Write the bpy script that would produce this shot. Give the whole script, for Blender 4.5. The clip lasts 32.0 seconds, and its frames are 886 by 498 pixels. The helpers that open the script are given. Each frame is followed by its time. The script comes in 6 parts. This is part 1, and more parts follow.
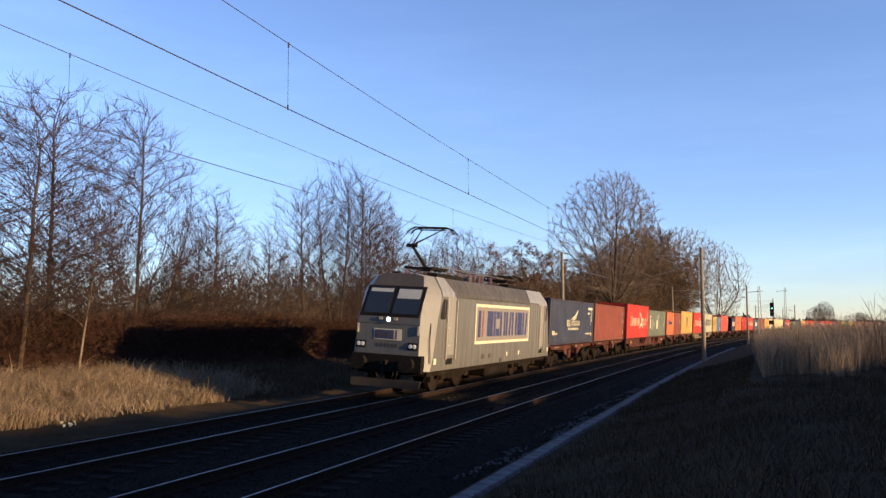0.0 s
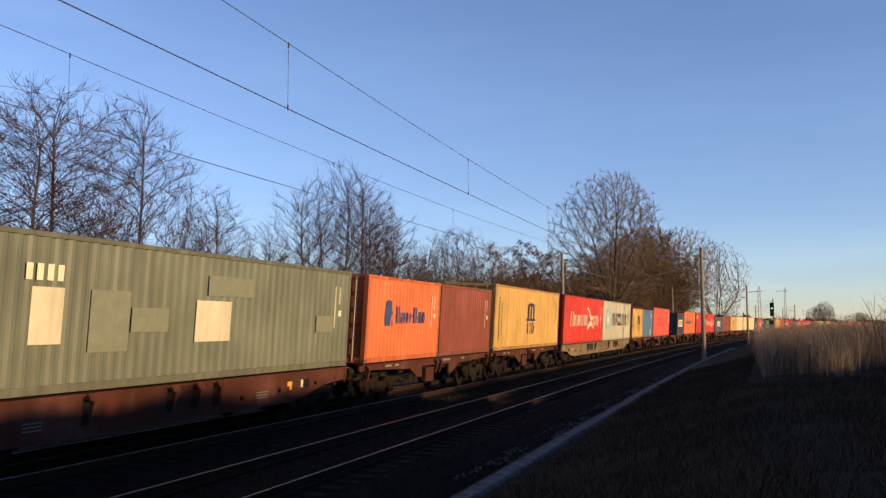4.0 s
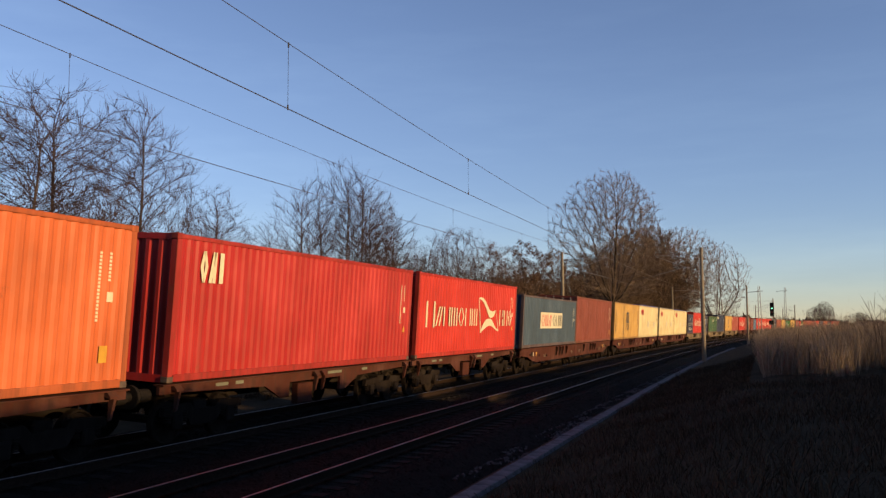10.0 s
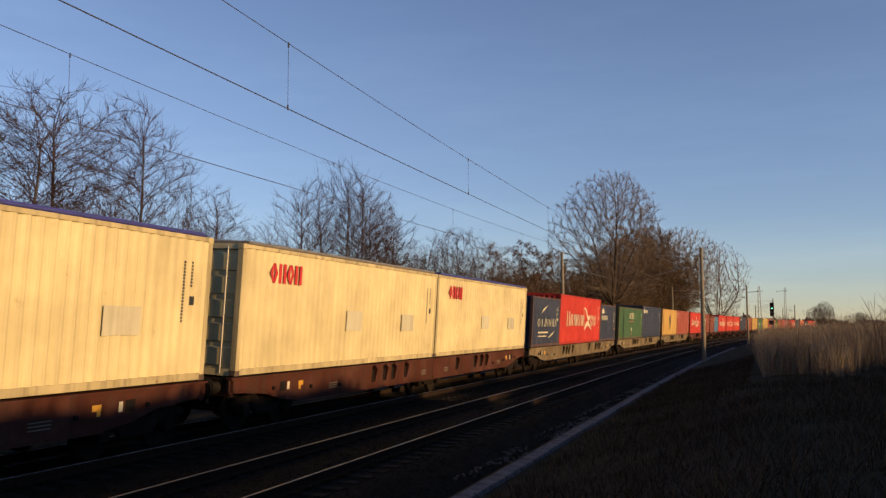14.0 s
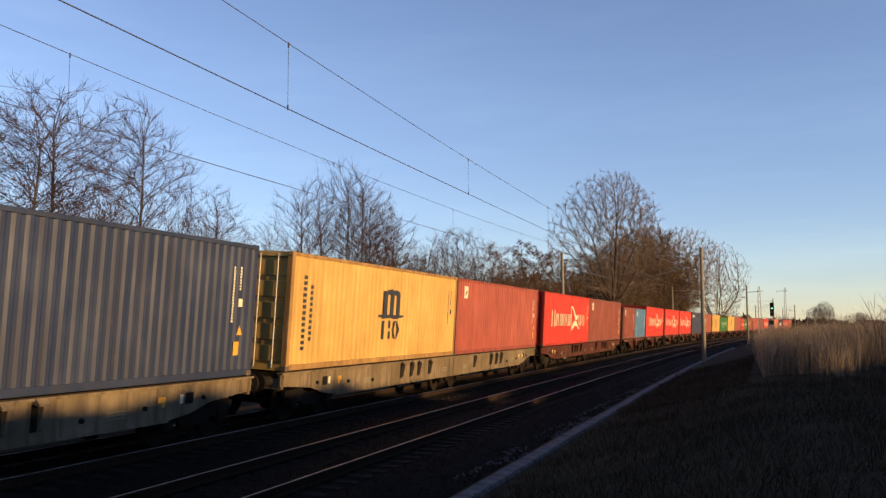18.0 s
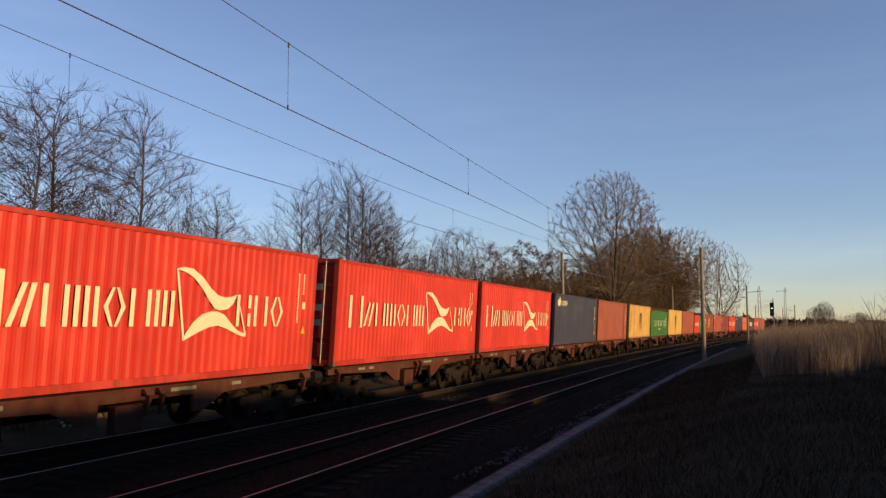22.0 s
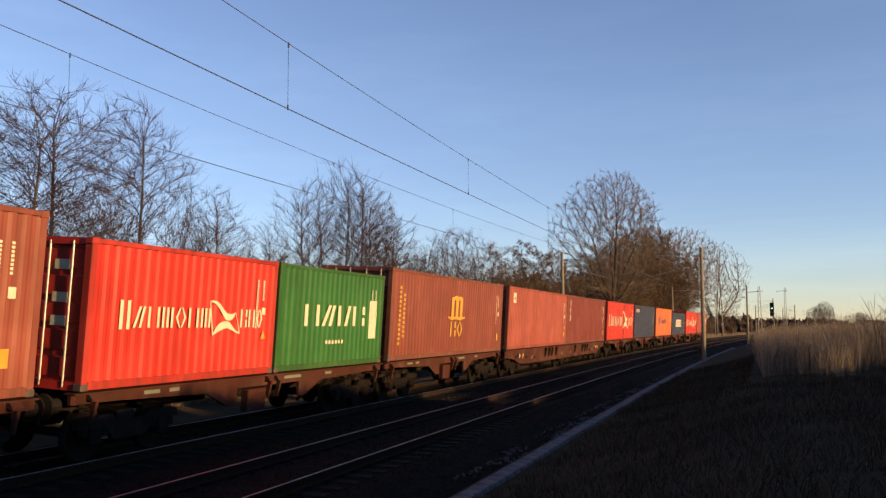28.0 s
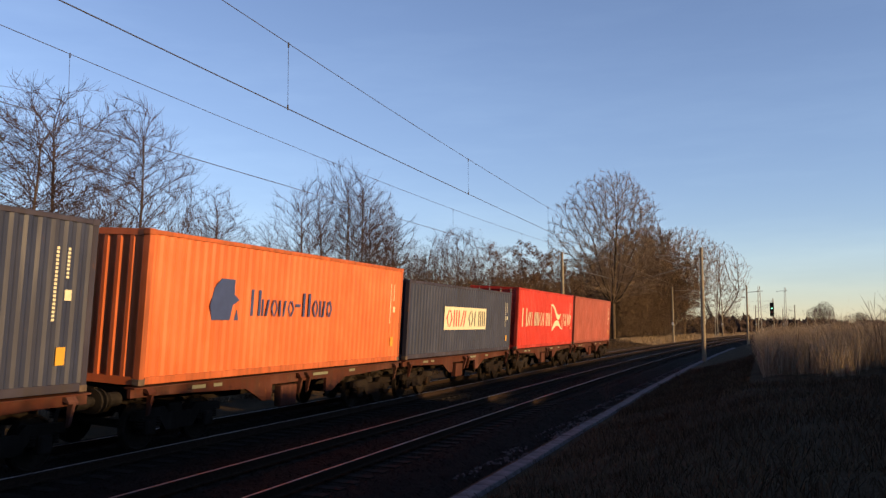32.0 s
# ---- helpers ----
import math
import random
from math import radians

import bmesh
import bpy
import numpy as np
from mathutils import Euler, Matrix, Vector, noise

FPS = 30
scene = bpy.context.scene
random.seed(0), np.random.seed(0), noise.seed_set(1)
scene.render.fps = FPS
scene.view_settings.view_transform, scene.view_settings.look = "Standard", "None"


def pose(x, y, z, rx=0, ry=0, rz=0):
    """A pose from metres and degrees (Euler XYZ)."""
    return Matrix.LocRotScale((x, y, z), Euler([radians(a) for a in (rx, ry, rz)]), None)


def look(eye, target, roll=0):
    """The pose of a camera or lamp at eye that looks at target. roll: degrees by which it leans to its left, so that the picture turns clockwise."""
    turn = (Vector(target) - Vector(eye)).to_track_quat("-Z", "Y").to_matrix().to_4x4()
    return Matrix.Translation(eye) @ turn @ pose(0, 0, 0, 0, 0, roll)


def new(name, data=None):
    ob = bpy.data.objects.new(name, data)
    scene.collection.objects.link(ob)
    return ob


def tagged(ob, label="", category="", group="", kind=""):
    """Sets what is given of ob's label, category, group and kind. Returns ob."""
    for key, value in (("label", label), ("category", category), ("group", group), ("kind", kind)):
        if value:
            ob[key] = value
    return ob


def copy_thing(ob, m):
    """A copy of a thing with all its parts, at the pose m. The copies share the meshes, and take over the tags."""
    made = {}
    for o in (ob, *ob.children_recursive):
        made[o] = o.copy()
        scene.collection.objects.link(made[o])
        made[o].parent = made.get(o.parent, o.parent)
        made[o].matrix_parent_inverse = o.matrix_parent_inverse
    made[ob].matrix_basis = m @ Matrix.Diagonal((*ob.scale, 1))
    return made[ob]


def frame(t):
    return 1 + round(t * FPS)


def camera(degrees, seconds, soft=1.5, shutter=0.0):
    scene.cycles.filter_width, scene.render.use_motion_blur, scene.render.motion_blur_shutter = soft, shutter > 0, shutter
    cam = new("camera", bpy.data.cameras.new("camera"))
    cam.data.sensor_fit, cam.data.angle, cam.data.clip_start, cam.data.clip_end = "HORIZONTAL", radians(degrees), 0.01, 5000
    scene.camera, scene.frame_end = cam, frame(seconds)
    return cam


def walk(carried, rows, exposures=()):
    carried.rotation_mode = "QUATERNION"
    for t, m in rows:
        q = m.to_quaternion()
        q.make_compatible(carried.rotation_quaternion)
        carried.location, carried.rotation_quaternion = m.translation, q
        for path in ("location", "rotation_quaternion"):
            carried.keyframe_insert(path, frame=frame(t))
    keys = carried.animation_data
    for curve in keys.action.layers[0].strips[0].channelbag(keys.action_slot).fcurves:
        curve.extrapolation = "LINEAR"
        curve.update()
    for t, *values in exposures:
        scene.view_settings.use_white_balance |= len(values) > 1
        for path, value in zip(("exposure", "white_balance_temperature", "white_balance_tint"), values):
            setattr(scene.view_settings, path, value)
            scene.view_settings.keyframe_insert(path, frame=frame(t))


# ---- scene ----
import collections

# ---- camera ----
EYE = (11.645, 0.0, 2.215)
YAW, PITCH, ROLL = radians(19.3), radians(5.16), -0.2
AIM = (EYE[0] - 50 * math.sin(YAW) * math.cos(PITCH), 50 * math.cos(YAW) * math.cos(PITCH), EYE[2] + 50 * math.sin(PITCH))
cam = camera(54.6, 32.0, soft=1.4)
walk(cam, [(0.0, look(EYE, AIM, ROLL)), (32.0, look(EYE, AIM, ROLL))],
     [(0, 1.21, 6400, 30), (1.2, 1.15, 6400, 30), (2.0, 1.13, 6450, 30), (3, 1.02, 6620, 30), (5.0, 0.67, 6720, 30), (6, 0.57, 6920, 30), (7, 0.80, 7020, 30), (8, 0.83, 7070, 30), (9, 0.85, 7120, 30), (10, 0.64, 7120, 30), (11, 0.67, 7170, 30), (12, 0.89, 7220, 30), (13, 0.58, 7220, 30),
      (14, 0.53, 7300, 30), (15.5, 0.79, 7350, 30), (17, 1.11, 7350, 30), (18, 0.99, 7350, 30), (19, 0.69, 7350, 30), (20, 0.69, 7350, 30), (21, 0.95, 7350, 30), (22, 0.69, 7350, 30), (23, 0.69, 7350, 30), (24, 1.09, 7350, 30), (25, 0.89, 7350, 30), (27.5, 0.91, 7350, 30), (29, 1.02, 7350, 30), (30, 0.97, 7350, 30), (32, 0.92, 7350, 30)])

# ---- light: low winter sun over the bank behind the camera ----
SUN_ELEVATION = radians(8.5)
SUN_TURN = radians(8.5)            # the light drifts this far away from square-on to the track
world = bpy.data.worlds.new("winter_sky")
scene.world = world
world.use_nodes = True
wn, wl = world.node_tree.nodes, world.node_tree.links
sky = wn.new("ShaderNodeTexSky")
sky.sky_type, sky.sun_disc = "NISHITA", False
sky.sun_elevation, sky.sun_rotation = SUN_ELEVATION, radians(90) + SUN_TURN
sky.air_density, sky.dust_density, sky.ozone_density, sky.altitude = 0.95, 0.0, 2.8, 900
# the sky colour is dimmed and cooled towards the horizon; thin streaks of high cloud
up = wn.new("ShaderNodeTexCoord").outputs["Generated"]
split = wn.new("ShaderNodeSeparateXYZ")
wl.new(up, split.inputs[0])
horizon_dim = wn.new("ShaderNodeValToRGB")
horizon_dim.color_ramp.elements[0].position, horizon_dim.color_ramp.elements[0].color = 0.0, (0.76, 0.81, 0.885, 1)
horizon_dim.color_ramp.elements[1].position, horizon_dim.color_ramp.elements[1].color = 0.26, (1, 1, 1, 1)
wl.new(split.outputs[2], horizon_dim.inputs[0])
stretch = wn.new("ShaderNodeMapping")
stretch.inputs["Scale"].default_value, stretch.inputs["Rotation"].default_value = (1.6, 3.4, 11.0), (0.25, 0.1, 0.5)
wl.new(up, stretch.inputs[0])
streaks = wn.new("ShaderNodeTexNoise")
streaks.inputs["Scale"].default_value, streaks.inputs["Detail"].default_value, streaks.inputs["Roughness"].default_value = 1.5, 6, 0.6
wl.new(stretch.outputs[0], streaks.inputs["Vector"])
cirrus = wn.new("ShaderNodeValToRGB")
cirrus.color_ramp.elements[0].position, cirrus.color_ramp.elements[0].color = 0.46, (1, 1, 1, 1)
cirrus.color_ramp.elements[1].position, cirrus.color_ramp.elements[1].color = 0.74, (1.13, 1.10, 1.06, 1)
wl.new(streaks.outputs["Fac"], cirrus.inputs[0])
tint = sky.outputs[0]
for layer in (horizon_dim, cirrus):
    both = wn.new("ShaderNodeMix")
    both.data_type, both.blend_type = "RGBA", "MULTIPLY"
    both.inputs[0].default_value = 1.0
    wl.new(tint, both.inputs[6])
    wl.new(layer.outputs[0], both.inputs[7])
    tint = both.outputs[2]
wl.new(tint, wn["Background"].inputs[0])
wn["Background"].inputs[1].default_value = 0.127
sun = new("sun", bpy.data.lights.new("sun", "SUN"))
sun.data.energy, sun.data.angle, sun.data.color = 4.7, radians(0.8), (1.0, 0.74, 0.32)
sun.matrix_world = look((0, 0, 0), (-math.cos(SUN_TURN) * math.cos(SUN_ELEVATION), math.sin(SUN_TURN) * math.cos(SUN_ELEVATION), -math.sin(SUN_ELEVATION)))

# ---- the line: a gentle right-hand curve, canted inwards ----
RADIUS, CANT = 2087.0, radians(3.6)
SPACING, NEAR_DROP = 3.84, -0.225     # the second track, on the inside of the curve
SPEED, GAIN = 18.894, 0.0065
RAILS = -0.055                       # height of the far track
# small unevenness of the run, metres, second by second from 0 to 32
DRIFT = (-0.17, -0.17, 0.06, 0.08, 0.14, 0.22, 0.24, -0.02, -0.08, 0.02, 0.08, 0.09, 0.09, -0.08, 0.05, 0.25, 0.42,
         0.45, -0.22, -0.22, 0.10, 0.17, 0.07, 0.08, 0.16, 0.15, 0.2, 0.32, 0.37, 0.01, 0.12, 0.11, 0.02)


def on_line(s, o, z=0.0):
    """The place at s along the far track and o towards the inside of the curve."""
    a = s / RADIUS
    return Vector((RADIUS - (RADIUS - o) * math.cos(a), (RADIUS - o) * math.sin(a), z))


def line_pose(s, o=0.0, z=0.0, tilt=0.0):
    return Matrix.Translation(on_line(s, o, z)) @ Matrix.Rotation(-s / RADIUS, 4, "Z") @ Matrix.Rotation(tilt, 4, "Y")


def ridden(u, z, t):
    """The pose of a thing of the train whose origin lies u behind the mark, z over the rails."""
    s = u - SPEED * t - 0.5 * GAIN * (t - 16) ** 2 + DRIFT[round(t)]
    return line_pose(s, -0.12, RAILS, CANT) @ Matrix.Translation((0, 0, z))


TRAIN = []                            # (thing, u, z)


# ---- building helpers ----
def mesh_of(bm, name):
    me = bpy.data.meshes.new(name)
    bm.to_mesh(me)
    bm.free()
    return me


def part(name, bm, material, parent=None, label=""):
    """One mesh object; bm is a bmesh or a mesh that is shared."""
    me = mesh_of(bm, name) if isinstance(bm, bmesh.types.BMesh) else bm
    ob = new(name, me)
    if not len(me.materials):
        me.materials.append(material)
    elif me.materials[0] != material:
        ob.material_slots[0].link = "OBJECT"
        ob.material_slots[0].material = material
    if parent is not None:
        ob.parent = parent
    if label:
        ob["label"] = label
    return ob


def from_lists(name, verts, faces, smooth=False):
    me = bpy.data.meshes.new(name)
    me.from_pydata([tuple(v) for v in verts], [], faces)
    me.update()
    if smooth:
        me.polygons.foreach_set("use_smooth", [True] * len(me.polygons))
    return me


def box(bm, x0, x1, y0, y1, z0, z1, bevel=0.0, m=None):
    vs = [bm.verts.new(v) for v in ((x0, y0, z0), (x1, y0, z0), (x1, y1, z0), (x0, y1, z0), (x0, y0, z1), (x1, y0, z1), (x1, y1, z1), (x0, y1, z1))]
    fs = [bm.faces.new([vs[i] for i in f]) for f in ((3, 2, 1, 0), (4, 5, 6, 7), (0, 1, 5, 4), (1, 2, 6, 5), (2, 3, 7, 6), (3, 0, 4, 7))]
    if m is not None:
        bmesh.ops.transform(bm, matrix=m, verts=vs)
    if bevel:
        es = {e for f in fs for e in f.edges}
        bmesh.ops.bevel(bm, geom=list(es), offset=bevel, segments=1, affect="EDGES", profile=0.5)
    return bm


def boxes(*rows, bevel=0.0):
    bm = bmesh.new()
    for r in rows:
        box(bm, *r, bevel=bevel)
    return bm


def prism(bm, outline, axis, a, b):
    """An outline of (p, q) pairs pushed from a to b along the axis x, y or z."""
    def at(p, q, w):
        return {"x": (w, p, q), "y": (p, w, q), "z": (p, q, w)}[axis]
    lo = [bm.verts.new(at(p, q, a)) for p, q in outline]
    hi = [bm.verts.new(at(p, q, b)) for p, q in outline]
    n = len(outline)
    bm.faces.new(lo)
    bm.faces.new(hi[::-1])
    for i in range(n):
        bm.faces.new((lo[i], hi[i], hi[(i + 1) % n], lo[(i + 1) % n]))
    bmesh.ops.recalc_face_normals(bm, faces=bm.faces)
    return bm


def rod(bm, p, q, r0, r1=None, sides=8):
    p, q = Vector(p), Vector(q)
    r1 = r0 if r1 is None else r1
    d = (q - p).normalized()
    side = d.orthogonal().normalized()
    up = d.cross(side)
    ring = lambda c, r: [bm.verts.new(c + r * (math.cos(2 * math.pi * i / sides) * side + math.sin(2 * math.pi * i / sides) * up)) for i in range(sides)]
    a, b = ring(p, r0), ring(q, r1)
    for i in range(sides):
        bm.faces.new((a[i], a[(i + 1) % sides], b[(i + 1) % sides], b[i]))
    bm.faces.new(a[::-1])
    bm.faces.new(b)
    return bm


def lathe(bm, rings, m, sides=16):
    """Rings of (radius, height) turned about z, then moved by m."""
    rows = [[bm.verts.new(m @ Vector((r * math.cos(2 * math.pi * i / sides), r * math.sin(2 * math.pi * i / sides), h))) for i in range(sides)] for r, h in rings]
    for a, b in zip(rows, rows[1:]):
        for i in range(sides):
            bm.faces.new((a[i], a[(i + 1) % sides], b[(i + 1) % sides], b[i]))
    bm.faces.new(rows[0][::-1])
    bm.faces.new(rows[-1])
    return bm


def sweep(name, outline, s0, s1, step, o=0.0, z=0.0, tilt=0.0, smooth=False):
    """A closed outline of (across, up) drawn along the line."""
    n = max(1, round((s1 - s0) / step))
    verts, faces, k = [], [], len(outline)
    for i in range(n + 1):
        m = line_pose(s0 + (s1 - s0) * i / n, o, z, tilt)
        verts += [m @ Vector((a, 0, b)) for a, b in outline]
    for i in range(n):
        for j in range(k):
            faces.append((i * k + j, i * k + (j + 1) % k, (i + 1) * k + (j + 1) % k, (i + 1) * k + j))
    faces += [tuple(range(k))[::-1], tuple(n * k + j for j in range(k))]
    return from_lists(name, verts, faces, smooth)


def empty(name, label, category, group="", kind=""):
    ob = new(name)
    ob.empty_display_size = 0.3
    return tagged(ob, label, category, group, kind)


# ---- materials ----
def material(name, rough=0.7, metal=0.0):
    m = bpy.data.materials.new(name)
    m.use_nodes = True
    b = m.node_tree.nodes["Principled BSDF"]
    b.inputs["Roughness"].default_value, b.inputs["Metallic"].default_value = rough, metal
    if rough > 0.8:
        b.inputs["Specular IOR Level"].default_value = 0.05
    return m, m.node_tree.nodes, m.node_tree.links, b


def noise_tex(n, l, scale, detail=4, vec=None, stretch=None, rough=0.6):
    tex = n.new("ShaderNodeTexNoise")
    tex.inputs["Scale"].default_value, tex.inputs["Detail"].default_value, tex.inputs["Roughness"].default_value = scale, detail, rough
    src = vec
    if src is None:
        src = n.new("ShaderNodeTexCoord").outputs["Object"]
    if stretch:
        mp = n.new("ShaderNodeMapping")
        mp.inputs["Scale"].default_value = stretch
        l.new(src, mp.inputs[0])
        src = mp.outputs[0]
    l.new(src, tex.inputs["Vector"])
    return tex.outputs["Fac"]


def ramp(n, l, fac, *stops):
    r = n.new("ShaderNodeValToRGB")
    while len(r.color_ramp.elements) < len(stops):
        r.color_ramp.elements.new(0.5)
    for e, (p, c) in zip(r.color_ramp.elements, stops):
        e.position, e.color = p, (*c, 1) if len(c) == 3 else (c[0],) * 3 + (1,)
    l.new(fac, r.inputs[0])
    return r.outputs[0]


def mix(n, l, fac, a, b, kind="MIX"):
    x = n.new("ShaderNodeMix")
    x.data_type, x.blend_type = "RGBA", kind
    for sock, v in ((x.inputs[0], fac), (x.inputs[6], a), (x.inputs[7], b)):
        if isinstance(v, (int, float)):
            sock.default_value = v
        elif isinstance(v, tuple):
            sock.default_value = (*v, 1)
        else:
            l.new(v, sock)
    return x.outputs[2]


def bump(n, l, b, height, strength=0.3, distance=0.02):
    k = n.new("ShaderNodeBump")
    k.inputs["Strength"].default_value, k.inputs["Distance"].default_value = strength, distance
    l.new(height, k.inputs["Height"])
    l.new(k.outputs[0], b.inputs["Normal"])


SHADE_SCALE = 0.72                         # scales base colours down, so shade renders deeper beside the stronger sun


def deepened(c):
    return tuple(SHADE_SCALE * v for v in c)


def earthy(name, dark, mid, light, scale=3.0, fine=30.0, rough=0.95, strength=0.6, distance=0.03):
    """Soil, ballast, bark, grass: three tones at two scales."""
    dark, mid, light = deepened(dark), deepened(mid), deepened(light)
    m, n, l, b = material(name, rough)
    big, small = noise_tex(n, l, scale, 5), noise_tex(n, l, fine, 3)
    c1 = ramp(n, l, big, (0.3, dark), (0.5, mid), (0.72, light))
    c2 = mix(n, l, 0.5, c1, ramp(n, l, small, (0.3, dark), (0.7, light)))
    l.new(c2, b.inputs["Base Color"])
    bump(n, l, b, small, strength, distance)
    return m


def paint(name, colour, dirt=0.4, rough=0.5, rust=0.2, fade=0.15):
    """Weathered paint on sheet steel: fading patches, rain streaks, a little rust and grime."""
    colour = deepened(colour)
    m, n, l, b = material(name, rough)
    b.inputs["Specular IOR Level"].default_value = 0.2 if rough < 0.7 else 0.05
    pos = n.new("ShaderNodeTexCoord").outputs["Object"]
    rnd = n.new("ShaderNodeObjectInfo").outputs["Random"]
    add = n.new("ShaderNodeVectorMath")
    add.operation = "MULTIPLY_ADD"
    add.inputs[1].default_value = (1, 1, 1)
    l.new(pos, add.inputs[0])
    comb = n.new("ShaderNodeCombineXYZ")
    sc = n.new("ShaderNodeMath")
    sc.operation = "MULTIPLY"
    sc.inputs[1].default_value = 37.0
    l.new(rnd, sc.inputs[0])
    for i in range(3):
        l.new(sc.outputs[0], comb.inputs[i])
    l.new(comb.outputs[0], add.inputs[2])
    v = add.outputs[0]
    pale = tuple(min(1, c * (1 + fade) + 0.05 * fade) for c in colour)
    deep = tuple(c * (1 - fade) for c in colour)
    base = ramp(n, l, noise_tex(n, l, 0.7, 4, v), (0.3, deep), (0.5, colour), (0.72, pale))
    streak = noise_tex(n, l, 1.0, 5, v, (5.0, 5.0, 0.35))
    grime = tuple(c * 0.4 + g for c, g in zip(colour, (0.018, 0.015, 0.012)))
    base = mix(n, l, ramp(n, l, streak, (0.47, (0.0,)), (0.68, (dirt,))), base, grime)
    spots = noise_tex(n, l, 2.6, 6, v, (1, 1, 0.8), 0.75)
    base = mix(n, l, ramp(n, l, spots, (0.63, (0.0,)), (0.74, (rust * 2.2,))), base, (0.11, 0.045, 0.02))
    l.new(base, b.inputs["Base Color"])
    l.new(ramp(n, l, streak, (0.3, (rough - 0.08,)), (0.8, (min(1, rough + 0.25),))), b.inputs["Roughness"])
    bump(n, l, b, noise_tex(n, l, 3.0, 3, v), 0.08, 0.02)
    return m


def plain(name, colour, rough=0.6, metal=0.0, scale=6.0, spread=0.25):
    colour = colour if metal > 0.5 else deepened(colour)
    m, n, l, b = material(name, rough, metal)
    f = noise_tex(n, l, scale, 5)
    l.new(ramp(n, l, f, (0.3, tuple(c * (1 - spread) for c in colour)), (0.7, tuple(min(1, c * (1 + spread)) for c in colour))), b.inputs["Base Color"])
    return m


def glass(name, tint, rough=0.05):
    m, n, l, b = material(name, rough)
    b.inputs["Base Color"].default_value = (*tint, 1)
    b.inputs["Specular IOR Level"].default_value = 0.8
    return m


def glowing(name, colour, power):
    m, n, l, b = material(name, 0.3)
    b.inputs["Base Color"].default_value = (*colour, 1)
    b.inputs["Emission Color"].default_value = (*colour, 1)
    b.inputs["Emission Strength"].default_value = power
    return m


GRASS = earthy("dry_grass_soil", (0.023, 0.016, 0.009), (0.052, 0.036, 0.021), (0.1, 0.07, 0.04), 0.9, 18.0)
# near-black base colours put the bed's deep shade into stone and sleepers
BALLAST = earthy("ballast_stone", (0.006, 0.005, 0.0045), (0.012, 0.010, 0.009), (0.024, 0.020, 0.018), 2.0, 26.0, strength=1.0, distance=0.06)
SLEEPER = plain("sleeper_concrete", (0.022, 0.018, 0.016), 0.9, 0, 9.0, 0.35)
RAIL_HEAD = plain("polished_rail_steel", (0.28, 0.27, 0.28), 0.42, 0.9, 30, 0.15)
RAIL_SIDE = plain("rusty_rail_steel", (0.024, 0.015, 0.011), 0.9, 0.0, 20, 0.4)

# ---- ground ----
def smooth(a, b, x):
    k = min(1.0, max(0.0, (x - a) / (b - a)))
    return k * k * (3 - 2 * k)


def crest(s):
    """Height of the bank behind the camera, which shades the line; it runs out along the line."""
    high = (2.25 + 0.5 * (1 - smooth(12, 23, s)) + 0.2 * noise.noise((s * 0.45, 7.0, 1.0))) * (1 - smooth(24.4, 29.0, s)) * (0.6 + 0.4 * smooth(-90, -20, s))
    low = (0.75 + 0.25 * noise.noise((s * 0.5, 3.0, 1.0))) * (1 - smooth(33, 41, s)) if s > 0 else 0.0
    return 0.6 + max(high, low)


def ground_z(s, o):
    keys = ((-400, -0.9), (-60, -0.9), (-32, -0.3), (-17, 0.25), (-12.5, 0.2), (-8.5, -0.3), (-6.0, -0.62), (-4.6, -0.8), (-3.2, -0.95), (6.0, -1.05), (6.5, -0.85),
            (7.1, -0.62), (8.2, -0.5), (10.0, -0.05), (11.6, 0.5), (13.5, 0.65), (16.2, 0.9), (18.0, None), (22.0, None), (30.0, 0.5), (80.0, 0.4), (400, 0.3))
    z = None
    for (a, za), (b, zb) in zip(keys, keys[1:]):
        if a <= o <= b:
            za = crest(s) if za is None else za
            zb = crest(s) if zb is None else zb
            z = za + (zb - za) * (o - a) / (b - a)
            break
    if z is None:
        z = -0.9 if o < 0 else 0.3
    if o < -5 or o > 7.6:
        z += 0.10 * noise.noise((s * 0.35, o * 0.35, 3.0)) + 0.05 * noise.noise((s * 1.3, o * 1.3, 8.0))
    return z


def graded(*pieces):
    out = []
    for a, b, step in pieces:
        n = max(1, round((b - a) / step))
        out += [a + (b - a) * i / n for i in range(n)]
    return out + [pieces[-1][1]]


GS = graded((-1800, -200, 200), (-200, -20, 12), (-20, 90, 1.0), (90, 300, 6), (300, 900, 40), (900, 3200, 230))
GO = graded((-2600, -400, 440), (-400, -60, 40), (-60, -22, 4), (-22, -4.6, 0.6), (-4.6, 6.0, 1.6), (6.0, 26, 0.5), (26, 60, 3.4), (60, 400, 40), (400, 1700, 260))
gv = [on_line(s, o, ground_z(s, o)) for s in GS for o in GO]
no = len(GO)
gf = [(i * no + j, i * no + j + 1, (i + 1) * no + j + 1, (i + 1) * no + j) for i in range(len(GS) - 1) for j in range(no - 1)]
gme = from_lists("ground", gv, [f[::-1] for f in gf], True)
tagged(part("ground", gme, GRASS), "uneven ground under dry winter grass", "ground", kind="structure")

# ---- two tracks ----
def z_line(o):
    """Height of the rails' plane at o: each track is canted, the inner one lies lower."""
    return -math.sin(CANT) * o if o < 1.9 else NEAR_DROP - math.sin(CANT) * (o - SPACING)


bed = [(-3.0, -0.80), (-1.75, -0.16), (1.72, -0.38), (2.0, -0.38), (SPACING - 1.7, -0.333), (SPACING + 1.65, -0.544), (6.55, -1.0), (6.0, -1.3), (-3.0, -1.3)]
